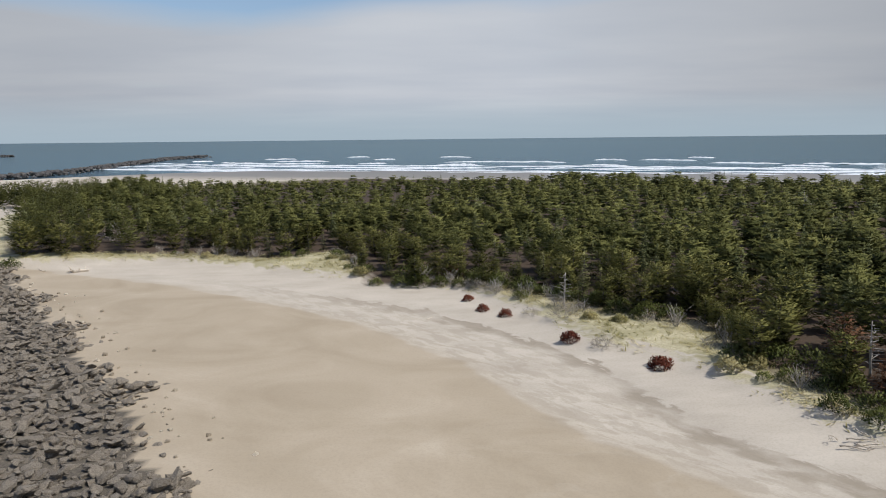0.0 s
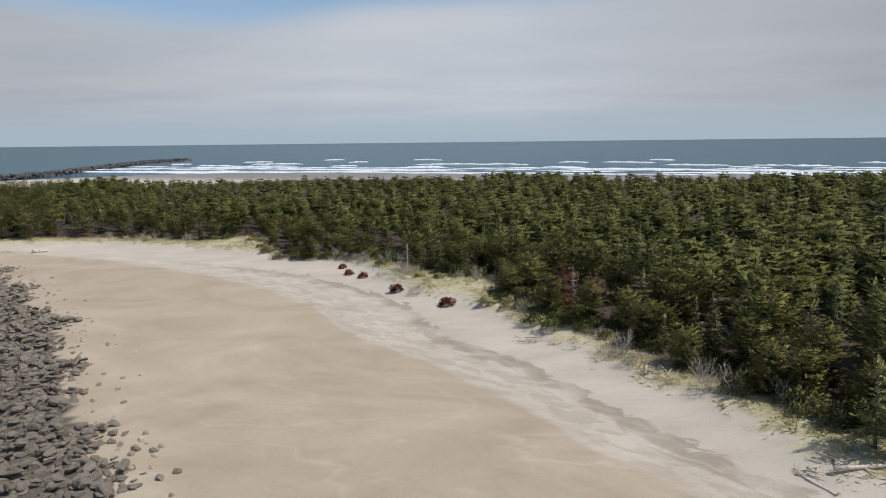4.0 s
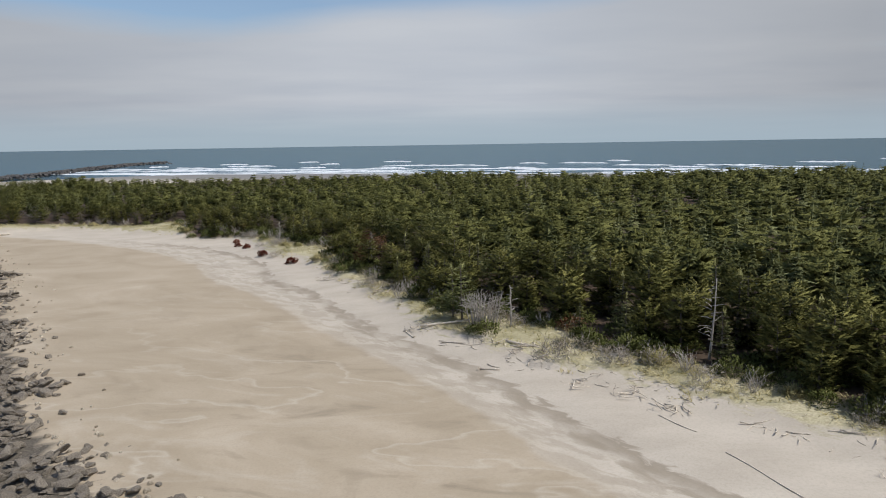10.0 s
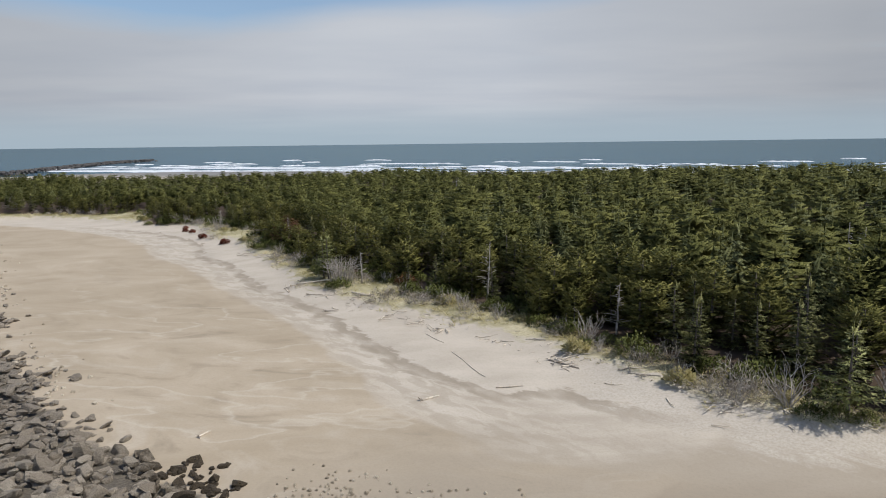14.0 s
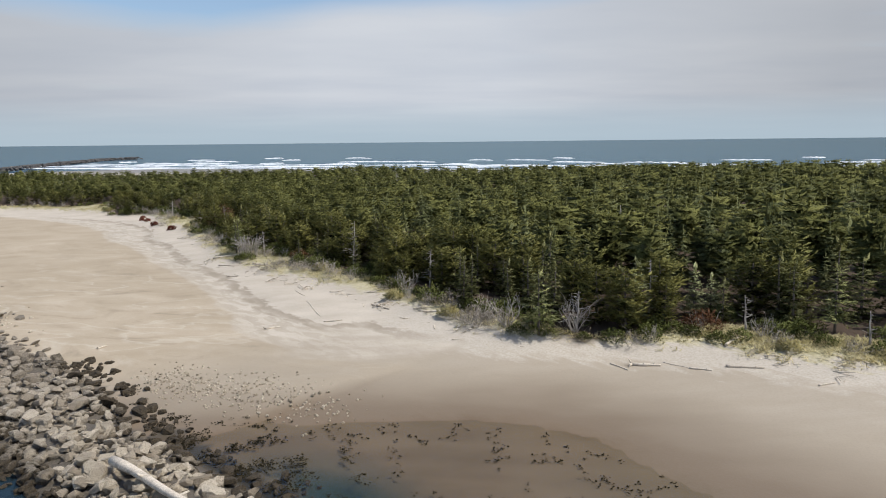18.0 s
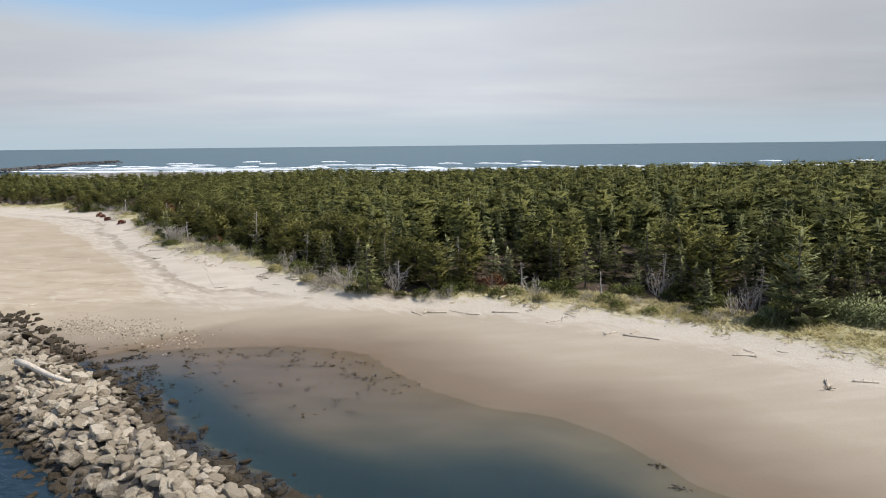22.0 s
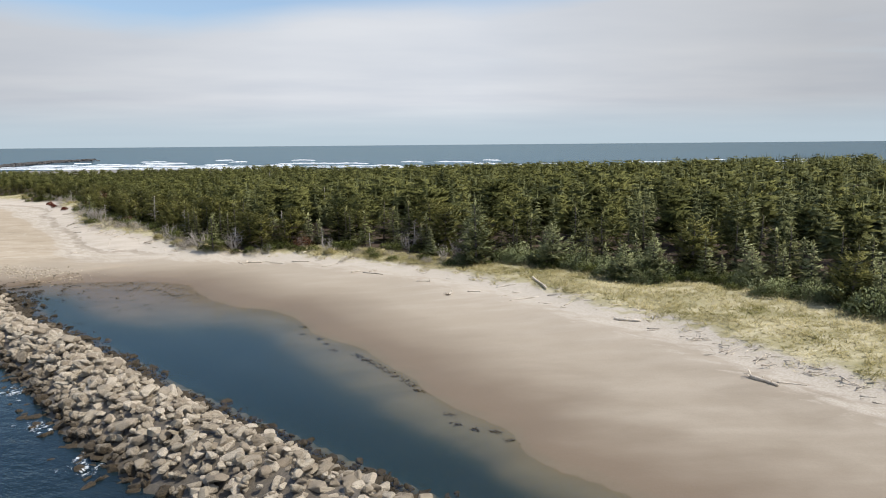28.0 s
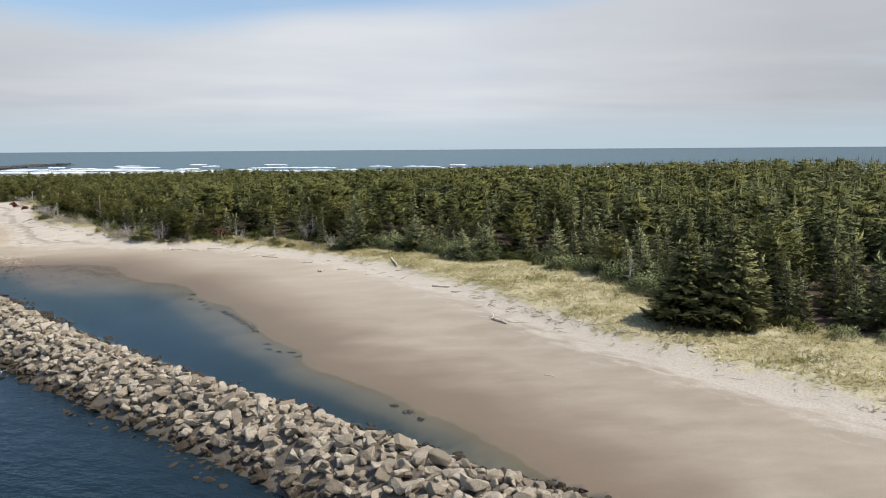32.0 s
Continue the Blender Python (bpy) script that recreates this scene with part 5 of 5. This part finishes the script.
for key, x, y, k in (("red", 9.1, 60.6, 0.8), ("red", 15.0, 53.6, 0.85), ("red", 4.0, 70.0, 0.65), ("red", 1.8, 72.5, 0.62), ("red", 0.3, 77.0, 0.6), ("brown", -1.4, 86.4, 0.8), ("brown", 90.8, -30.2, 1.0),
                     ("brown", 48.3, 9.6, 0.7), ("droop", 40.8, 11.5, 1.15), ("green", 41.0, 9.6, 1.0), ("green", 39.9, 9.9, 0.7), ("bare", 73.7, -28.0, 1.1), ("bare", 79.5, -29.8, 1.15), ("dry", 70.7, -26.0, 1.1),
                     ("dry", 45.7, 3.0, 1.1), ("dry", 47.6, 3.6, 1.2), ("dry", 50.0, 1.0, 1.1), ("dry", 52.6, -0.2, 1.0), ("dry", 55.0, -4.0, 1.0), ("bare", 64.2, -13.6, 0.9), ("green", 65.6, -14.6, 0.8), ("dry", 69.2, -19.0, 0.9),
                     ("dry", 71.5, -24.6, 1.3), ("dry", 73.0, -26.6, 1.1), ("dry", 71.2, -26.6, 1.0), ("dry", 83.8, -32.3, 0.9), ("green", 85.6, -31.6, 1.0), ("yellow", 103.3, -38.8, 0.9), ("bare", 107.8, -37.2, 1.1), ("bare", 114.8, -43.6, 1.1),
                     ("bare", 112.5, -45.2, 0.8), ("willow", 114.8, -48.2, 0.8), ("willow", 148.2, -76.4, 0.9), ("willow", 154.8, -71.8, 1.2), ("willow", 156.5, -77.5, 1.2), ("willow", 146.6, -66.0, 0.9), ("willow", 138.0, -55.5, 0.9),
                     ("willow", 131.6, -56.7, 0.9), ("willow", 158.0, -88.0, 1.0), ("dry", -58.4, 117.3, 1.9), ("dry", 6.6, 69.0, 0.7), ("dry", 11.4, 58.4, 0.8), ("dry", 9.4, 66.4, 1.1), ("green", -66.5, 101.0, 1.2), ("yellow", 95.6, -36.0, 0.8)):
    plant_shrub(key, x, y, k, x * 2.3)


def edge_shrubs():
    r = random.Random(17)
    for s in np.arange(-110, 212, 1.9):
        q = s + r.uniform(-1.2, 1.2)
        n = float(N_TREE(q)) + r.uniform(-1.6, 1.4) - (1.2 if 62 < q < 125 else 0)
        if n < float(N_VEG(q)) + 0.3:
            n = float(N_VEG(q)) + 0.3
        x, y = to_xy(q, n)
        key = r.choices(["green", "dry", "yellow", "willow", "bare"], [3, 3 if q < 110 else 0.5, 1, 0 if q < 118 else 6, 1.6 if q < 90 else 0.2])[0]
        plant_shrub(key, x, y, r.uniform(0.5, 0.95) if key != "bare" else r.uniform(0.5, 0.75), r.uniform(0, 6.28), "shrubs at the foot of the wood")


edge_shrubs()


def thicket():
    """Willows and young green growth crowding the hollow behind the dune, and low growth under the first trees."""
    r = random.Random(91)
    for s in np.arange(-70, 118, 2.1):
        for row in (1.2, 3.4):
            q = s + r.uniform(-1.0, 1.0)
            x, y = to_xy(q, float(N_TREE(q)) + row + r.uniform(-0.8, 0.8))
            if r.random() < 0.75 and all((x - a) ** 2 + (y - b) ** 2 > 5.0 for a, b in OPEN):
                plant_shrub("green", x, y, r.uniform(0.7, 1.25), r.uniform(0, 6.28), "shrubs at the foot of the wood")
    for s in np.arange(118, 178, 1.7):
        for row in (0.6, 2.6):
            if r.random() < 0.22:
                continue
            q = s + r.uniform(-0.9, 0.9)
            x, y = to_xy(q, float(N_TREE(q)) + row + r.uniform(-0.7, 0.9))
            if any((x - a) ** 2 + (y - b) ** 2 < 4.0 for a, b in OPEN):
                continue
            plant_shrub(r.choices(["willow", "green"], [2, 3])[0], x, y, r.uniform(0.75, 1.25), r.uniform(0, 6.28), "shrubs at the foot of the wood")


thicket()


def dead_tree(x, y, h, label, seed, limbs=12, reach=1.0, lean=0.05):
    e = thing("dead_tree", x, y, label, "dead tree", "", seed * 1.1)
    r = random.Random(seed)
    pts = [Vector((lean * h * (i / 6) + r.uniform(-0.04, 0.04), r.uniform(-0.04, 0.04), h * i / 6 - (0.2 if i == 0 else 0))) for i in range(7)]
    part("trunk", joined("trunk", [tube(pts, [0.085 * (1.15 - i / 6) + 0.012 for i in range(7)], 7)], GREY_WOOD, True), e)
    for piece in limbs_of(h, seed, int(limbs * 1.7), reach * 1.4, 0.18, 0.038, 0.25):
        part("branch", joined("branch", [piece], GREY_WOOD), e)


for x, y, h, n, reach, label in ((43.3, 10.9, 3.8, 10, 1.1, "grey dead pine snag with broken limbs"), (150.3, -86.4, 4.2, 16, 1.2, "bleached dead sapling standing in dune grass"), (101.8, -36.6, 2.8, 6, 0.7, "short white broken snag"),
                                 (90.0, -6.3, 8.2, 14, 1.6, "bleached dead treetop rising from the wood"), (91.4, -5.4, 7.6, 12, 1.4, "bleached dead treetop rising from the wood"), (58.3, 122.0, 6.6, 18, 2.0, "grey dead crown among green pines"), (66.8, -12.8, 4.4, 14, 1.3, "grey dead sapling before the wood"),
                                 (108.5, -36.6, 4.6, 14, 1.5, "grey bare tree before the wood"), (116.0, -43.2, 4.2, 14, 1.5, "grey bare tree before the wood"), (79.8, -29.4, 3.6, 16, 1.8, "grey bare spreading tree"), (87.0, -27.0, 5.6, 14, 1.2, "grey dead pine among green ones"),
                                 (27.6, 47.5, 4.0, 12, 1.2, "grey dead pine at the edge of the wood"), (9.8, 69.6, 3.4, 14, 1.5, "grey dead pine at the edge of the wood"), (57.0, 0.5, 6.2, 14, 1.4, "grey dead pine among green ones"), (94.0, -31.6, 3.2, 9, 1.0, "grey dead sapling before the wood")):
    dead_tree(x, y, h, label, int(x * 3) + 400, n, reach)


# driftwood
def log_parts(length, radius, seed, root=False, bend=0.015):
    """A worn trunk, its broken branch stubs and, where it has them, its roots, each as a mesh."""
    r = random.Random(seed)
    k = 9
    pts = [Vector((length * (i / (k - 1) - 0.5), bend * length * math.sin(i * 0.7 + seed), radius * 0.8)) for i in range(k)]
    rad = [radius * (1.0 - 0.45 * i / (k - 1)) * r.uniform(0.88, 1.12) for i in range(k)]
    out = [("trunk", joined("trunk", [tube(pts, rad, 8)], DRIFT, True))]
    for j in range(2):
        p = pts[3 + j * 3]
        a = r.uniform(0.2, 2.9)
        out.append(("branch_stub", joined("branch_stub", [tube([p, p + Vector((0.5 * radius, math.cos(a) * radius * 2.0, math.sin(a) * radius * 2.0))], [radius * 0.35, radius * 0.18], 5)], DRIFT, True)))
    for j in range(8 if root else 0):
        a = r.uniform(0, 6.283)
        L = radius * r.uniform(2.2, 4.2)
        out.append(("root", joined("root", [tube([pts[0], pts[0] + Vector((-L * 0.35, math.cos(a) * L * 0.55, math.sin(a) * L * 0.5)), pts[0] + Vector((-L * 0.55, math.cos(a + 0.3) * L, math.sin(a + 0.3) * L * 0.85))], [radius * 0.5, radius * 0.3, radius * 0.08], 5)], DRIFT, True)))
    return out


def lay_log(x, y, length, radius, turn, label, seed, root=False):
    a = radians(turn)
    dx, dy = math.cos(a) * length * 0.4, math.sin(a) * length * 0.4
    e = thing("driftwood_log", x, y, label, "driftwood", sink=radius * 0.18)
    e.rotation_euler = (0, -math.atan2(ground_z(x + dx, y + dy) - ground_z(x - dx, y - dy), length * 0.8), a)
    for name, me in log_parts(length, radius * (0.65 if radius < 0.25 and x < 70 else 0.8 if radius < 0.25 else 1.0), seed, root):
        part(name, me, e)
    return e


def branch_mesh(seed):
    r = random.Random(seed)
    pts = [Vector((i / 6 - 0.5, 0.05 * math.sin(i * 0.9 + seed) + r.uniform(-0.01, 0.01), 0.035 + 0.02 * (i % 2))) for i in range(7)]
    return joined("driftwood_branch", [tube(pts, [0.035 * (1.1 - 0.1 * i) for i in range(7)], 6)], DRIFT, True)


for i, (x, y, L, R, turn, label, root) in enumerate((
        (123.0, -62.5, 4.9, 0.19, -82, "thick pale driftwood log half on dune grass", False), (120.5, -66.2, 3.4, 0.12, 2, "thin white driftwood pole lying on sand", False), (115.3, -61.3, 1.7, 0.15, -22, "dark driftwood log on pale sand", False),
        (119.4, -60.5, 2.6, 0.13, -8, "bleached driftwood log on sand", False), (112.4, -61.2, 1.6, 0.2, 70, "grey root stump washed up on sand", True), (109.3, -54.2, 1.7, 0.12, 160, "small grey driftwood root", True), (122.6, -69.0, 2.2, 0.08, -40, "bent pale driftwood branch", False),
        (133.5, -95.6, 2.3, 0.22, -64, "dark weathered log with a forked end", True), (135.2, -96.4, 2.0, 0.08, -30, "thin pale driftwood branch", False), (135.0, -111.6, 0.9, 0.06, -35, "short stick on bare sand", False),
        (128.8, -77.8, 2.6, 0.2, -35, "long grey driftwood log below the grass", False), (130.4, -81.2, 1.6, 0.07, -5, "thin white driftwood pole on sand", False), (84.1, -35.9, 2.2, 0.2, -15, "bleached stump with roots on damp sand", True), (87.9, -37.4, 1.7, 0.12, -30, "short dark log on the beach", False),
        (81.9, -35.8, 1.8, 0.1, -55, "thin log at the foot of the bank", False), (92.1, -33.6, 2.6, 0.15, 40, "pale log leaning in grass", False), (91.3, -37.7, 2.8, 0.18, -15, "pale driftwood log by the grass", False), (86.3, -36.2, 2.0, 0.06, -40, "thin pale stick on sand", False),
        (100.3, -46.2, 1.4, 0.12, 20, "grey driftwood root on sand", True), (102.6, -47.9, 3.4, 0.12, -36, "long thin dark log on sand", False), (102.6, -46.2, 1.6, 0.1, 40, "pale driftwood branch on sand", False), (95.6, -41.6, 1.5, 0.1, 15, "pale driftwood branch on sand", False),
        (54.2, -15.6, 6.4, 0.07, -68, "long thin driftwood pole lying down the beach", False), (51.6, -8.6, 3.0, 0.09, -60, "grey driftwood log on sand", False), (57.0, -20.7, 2.0, 0.09, -10, "white driftwood stick at the scarp", False), (51.2, -22.0, 1.5, 0.16, 30, "washed-up clump of root and weed", True),
        (37.0, -27.5, 0.9, 0.12, 60, "small dark root on damp sand", True), (40.8, 2.8, 1.6, 0.13, -20, "dark log with a root end on sand", True), (39.9, 7.8, 3.4, 0.15, -12, "bleached driftwood log on the bank", False), (38.4, 8.8, 3.0, 0.10, -25, "pale driftwood pole on the bank", False),
        (37.4, 13.0, 4.6, 0.2, -8, "fallen grey trunk along the bank", False), (43.7, 6.0, 3.2, 0.18, -40, "grey driftwood log in a tangle", False), (34.1, 12.9, 2.2, 0.14, 110, "grey root crown on sand", True), (29.9, 29.6, 1.8, 0.12, 70, "pale root crown below the bank", True),
        (61.6, -17.2, 3.0, 0.16, -50, "grey driftwood log with roots", True), (62.6, -16.0, 2.6, 0.12, -25, "grey driftwood log on sand", False), (69.9, -26.4, 2.0, 0.14, 150, "upturned dark root plate on bank", True), (66.6, -21.4, 2.4, 0.14, -38, "grey driftwood log along the bank", False),
        (-54.5, 98.4, 2.0, 0.28, 20, "dark stranded log on far sand", True), (-61.0, 99.5, 2.2, 0.12, 140, "dark driftwood branch on sand", True), (-3.7, 71.5, 1.1, 0.07, 60, "small stick with roots on sand", True), (52.3, -55.9, 9.2, 0.30, -40, "big bleached log lying over the jetty stones", False))):
    ob = lay_log(x, y, L, R, turn, label, 500 + i, root)
    if i == 41:
        ob.location.z += 0.75
        ob.rotation_euler = (0, -0.02, radians(-40))


def scatter_driftwood():
    r = random.Random(23)
    kinds = [branch_mesh(700 + i) for i in range(8)]
    labels = ("small bleached driftwood branch on sand", "bent grey driftwood branch below the dune grass", "thin weathered stick on sand")
    for s0, s1, count, lo, hi in ((14, 42, 60, -3.0, 0.8), (44, 76, 70, -3.0, 0.6), (86, 130, 46, -4.0, 0.5), (130, 214, 190, -2.6, 0.8), (-40, 14, 26, -3.0, 0.8)):
        for _ in range(count):
            s = r.uniform(s0, s1)
            n = float(N_VEG(s)) + r.uniform(lo, hi) * r.random() ** 0.5
            x, y = to_xy(s, n)
            k = r.choice((0.4, 0.5, 0.6, 0.8, 1.0, 1.3))
            j = r.randrange(8)
            ob = new("driftwood_branch", kinds[j])
            ob.location = (x, y, ground_z(x, y) - 0.01)
            ob.rotation_euler = (r.uniform(-0.2, 0.2), r.uniform(-0.25, 0.1), r.gauss(-0.8, 0.9))
            ob.scale = (k, k, k)
            tagged(ob, labels[j % 3], "driftwood", "driftwood along the bank")


scatter_driftwood()


def driftwood_tangles():
    """Heaps of bleached branches and roots thrown up against the bank."""
    r = random.Random(61)
    kinds = [branch_mesh(760 + i) for i in range(6)] + [brush_mesh(1.3, 1.6, 1, DRIFT, 780 + i, 0.045, 2, -0.02, 0.3, "branch") for i in range(4)]
    for x, y, wide, count in ((134.2, -88.8, 1.4, 11), (132.7, -84.9, 1.2, 9), (136.2, -92.2, 1.2, 12), (138.6, -97.6, 1.3, 13), (137.4, -95.0, 0.9, 7), (141.1, -100.8, 1.3, 10), (146.1, -108.6, 1.6, 15), (148.3, -110.4, 1.4, 12), (143.4, -104.6, 1.1, 8),
                             (34.6, 13.7, 1.1, 14), (43.4, 5.0, 1.3, 14), (44.9, 3.2, 1.2, 10), (47.2, -1.3, 1.1, 9), (50.2, -4.0, 1.2, 12), (51.9, -6.4, 1.2, 10), (61.8, -17.0, 1.2, 14), (66.5, -21.2, 1.3, 10), (69.9, -27.2, 1.2, 10),
                             (40.6, 7.6, 1.3, 12), (30.2, 28.1, 1.0, 9), (92.6, -36.3, 1.2, 8), (97.6, -40.3, 1.1, 8), (124.8, -66.2, 1.0, 7), (22.6, 39.6, 0.9, 7)):
        e = thing("driftwood_tangle", x, y, "heap of bleached driftwood branches against the bank", "driftwood", "driftwood heaps along the bank")
        z = e.location.z
        for k in range(count):
            dx, dy = r.gauss(0, wide * 0.5), r.gauss(0, wide * 0.5)
            q = r.uniform(0.7, 1.6)
            j = r.randrange(10)
            ob = part("branch", kinds[j], e)
            ob.location = (dx, dy, ground_z(x + dx, y + dy) - z + (r.uniform(0.0, 0.18) if j < 6 else -0.03))
            ob.rotation_euler = (r.uniform(-0.3, 0.3), r.uniform(-0.5, 0.2), r.gauss(-0.8, 0.9))
            ob.scale = (q, q, q) if j < 6 else (q * 0.7, q * 0.7, q * 0.6)


driftwood_tangles()


# tide-flat rubble, seaweed and pool fringe
def build_flat():
    r = np.random.RandomState(41)
    me = stone_mesh(301)
    co = np.array([v.co[:] for v in me.vertices])
    f = np.array([p.vertices[:] for p in me.polygons])
    vs, fs, o = [], [], 0
    for k in range(900):
        if k < 700:
            g = r.beta(1.2, 1.8)
            x, y = 44 + g * 18 + r.normal() * 0.9, -35.5 - 7 * g + r.normal() * 1.7
            size = r.uniform(0.04, 0.14)
        else:
            s = r.uniform(-110, 35)
            x, y = to_xy(s, float(N_IN(s)) + abs(r.normal()) * 2.2)
            size = r.uniform(0.07, 0.26)
        M = np.array(pose(x, y, ground_z(x, y) + 0.02, r.uniform(-30, 30), r.uniform(-30, 30), r.uniform(0, 360)))
        vs.append((co * size) @ M[:3, :3].T + M[:3, 3])
        fs.append(f + o)
        o += len(co)
    m = quick_mesh("rubble", np.concatenate(vs), np.concatenate(fs), ROCK)
    tagged(new("rubble", m), "scattered small rubble and shells on wet sand", "rubble", kind="stuff")
    at = []
    for k in range(2600):
        g = k % 5
        if g == 0:
            s = r.uniform(66, 98)
            n = float(N_WATER(s)) - abs(r.normal()) * 6 - 0.4
        elif g == 1:
            s = r.uniform(52, 100)
            n = float(N_IN(s)) + abs(r.normal()) * 1.2
        elif g == 2:
            s = 76 + r.normal() * 5
            n = 9 + r.normal() * 1.6
        elif g == 3:
            s = r.uniform(62, 78)
            n = float(N_IN(s)) + abs(r.normal()) * 1.2 + 0.2
        else:
            s = r.uniform(100, 190)
            n = float(N_IN(s)) + abs(r.normal()) * 0.7
        x, y = to_xy(s, n)
        if float(wave(np.array([x]), np.array([y]), 4.5, 77)[0]) < 0.02:
            continue
        at.append((x, y, max(ground_z(x, y), 0.0) + 0.02))
    at = np.array(at)
    at = np.repeat(at, 5, 0) + r.normal(size=(len(at) * 5, 3)) * [0.10, 0.10, 0.012]
    way = r.normal(size=at.shape) * [1, 1, 0.12] + [0, 0, 0.1]
    tagged(new("seaweed", quick_mesh("seaweed", *kites(at, way, np.full(len(at), 0.13), 0.45, r), WEED)), "dark seaweed tufts in the shallows and on stones", "seaweed", kind="stuff")


build_flat()


def weed_patches():
    """Dark mats of weed on the bed, in a broken line along the pool's sandy side."""
    r = np.random.RandomState(71)
    for s, off, wide in [(118 + 1.15 * k + 0.4 * math.sin(k * 2.1), 0.9 + 0.5 * math.sin(k), 0.5) for k in range(0, 14, 2)] + [(130.5 + 1.3 * k, 0.8, 0.55) for k in range(9)] + [(146 + 1.5 * k, 1.5 + 0.6 * math.sin(k * 1.3), 0.45) for k in range(5)] + [(168 + 1.6 * k, 1.2, 0.4) for k in range(3)]:
        k = 30
        a, b = s + r.normal(size=k) * 0.30 * wide * 2, float(N_WATER(s)) - off + r.normal(size=k) * 0.14 * wide * 2
        x, y = to_xy(a + 0.35 * (b - b.mean()), b)
        at = np.column_stack([x, y, np.maximum(height(x, y), -0.25) + 0.015])
        way = r.normal(size=(k, 3)) * [1, 1, 0.05]
        tagged(new("seaweed_mat", quick_mesh("seaweed_mat", *kites(at, way, np.full(k, 0.17), 0.45, r), MAT)), "dark mat of weed under shallow pool water", "seaweed", "weed along the pool's edge", kind="stuff")


weed_patches()


def jetty_foam():
    """White wash where the river meets the stones."""
    r = np.random.RandomState(51)
    for s in (101, 118, 127, 136):
        n = float(N_OUT(s)) - 0.7
        k = 60
        x, y = to_xy(s + r.normal(size=k) * 0.9, n + r.normal(size=k) * 0.4)
        at = np.column_stack([x, y, r.uniform(0.02, 0.08, k)])
        way = r.normal(size=(k, 3)) * [1, 1, 0.05]
        tagged(new("foam_patch", quick_mesh("foam_patch", *kites(at, way, np.full(k, 0.5), 0.4, r), WASH)), "white wash of foam against the jetty stones", "foam", "foam along the jetty", kind="stuff")


jetty_foam()
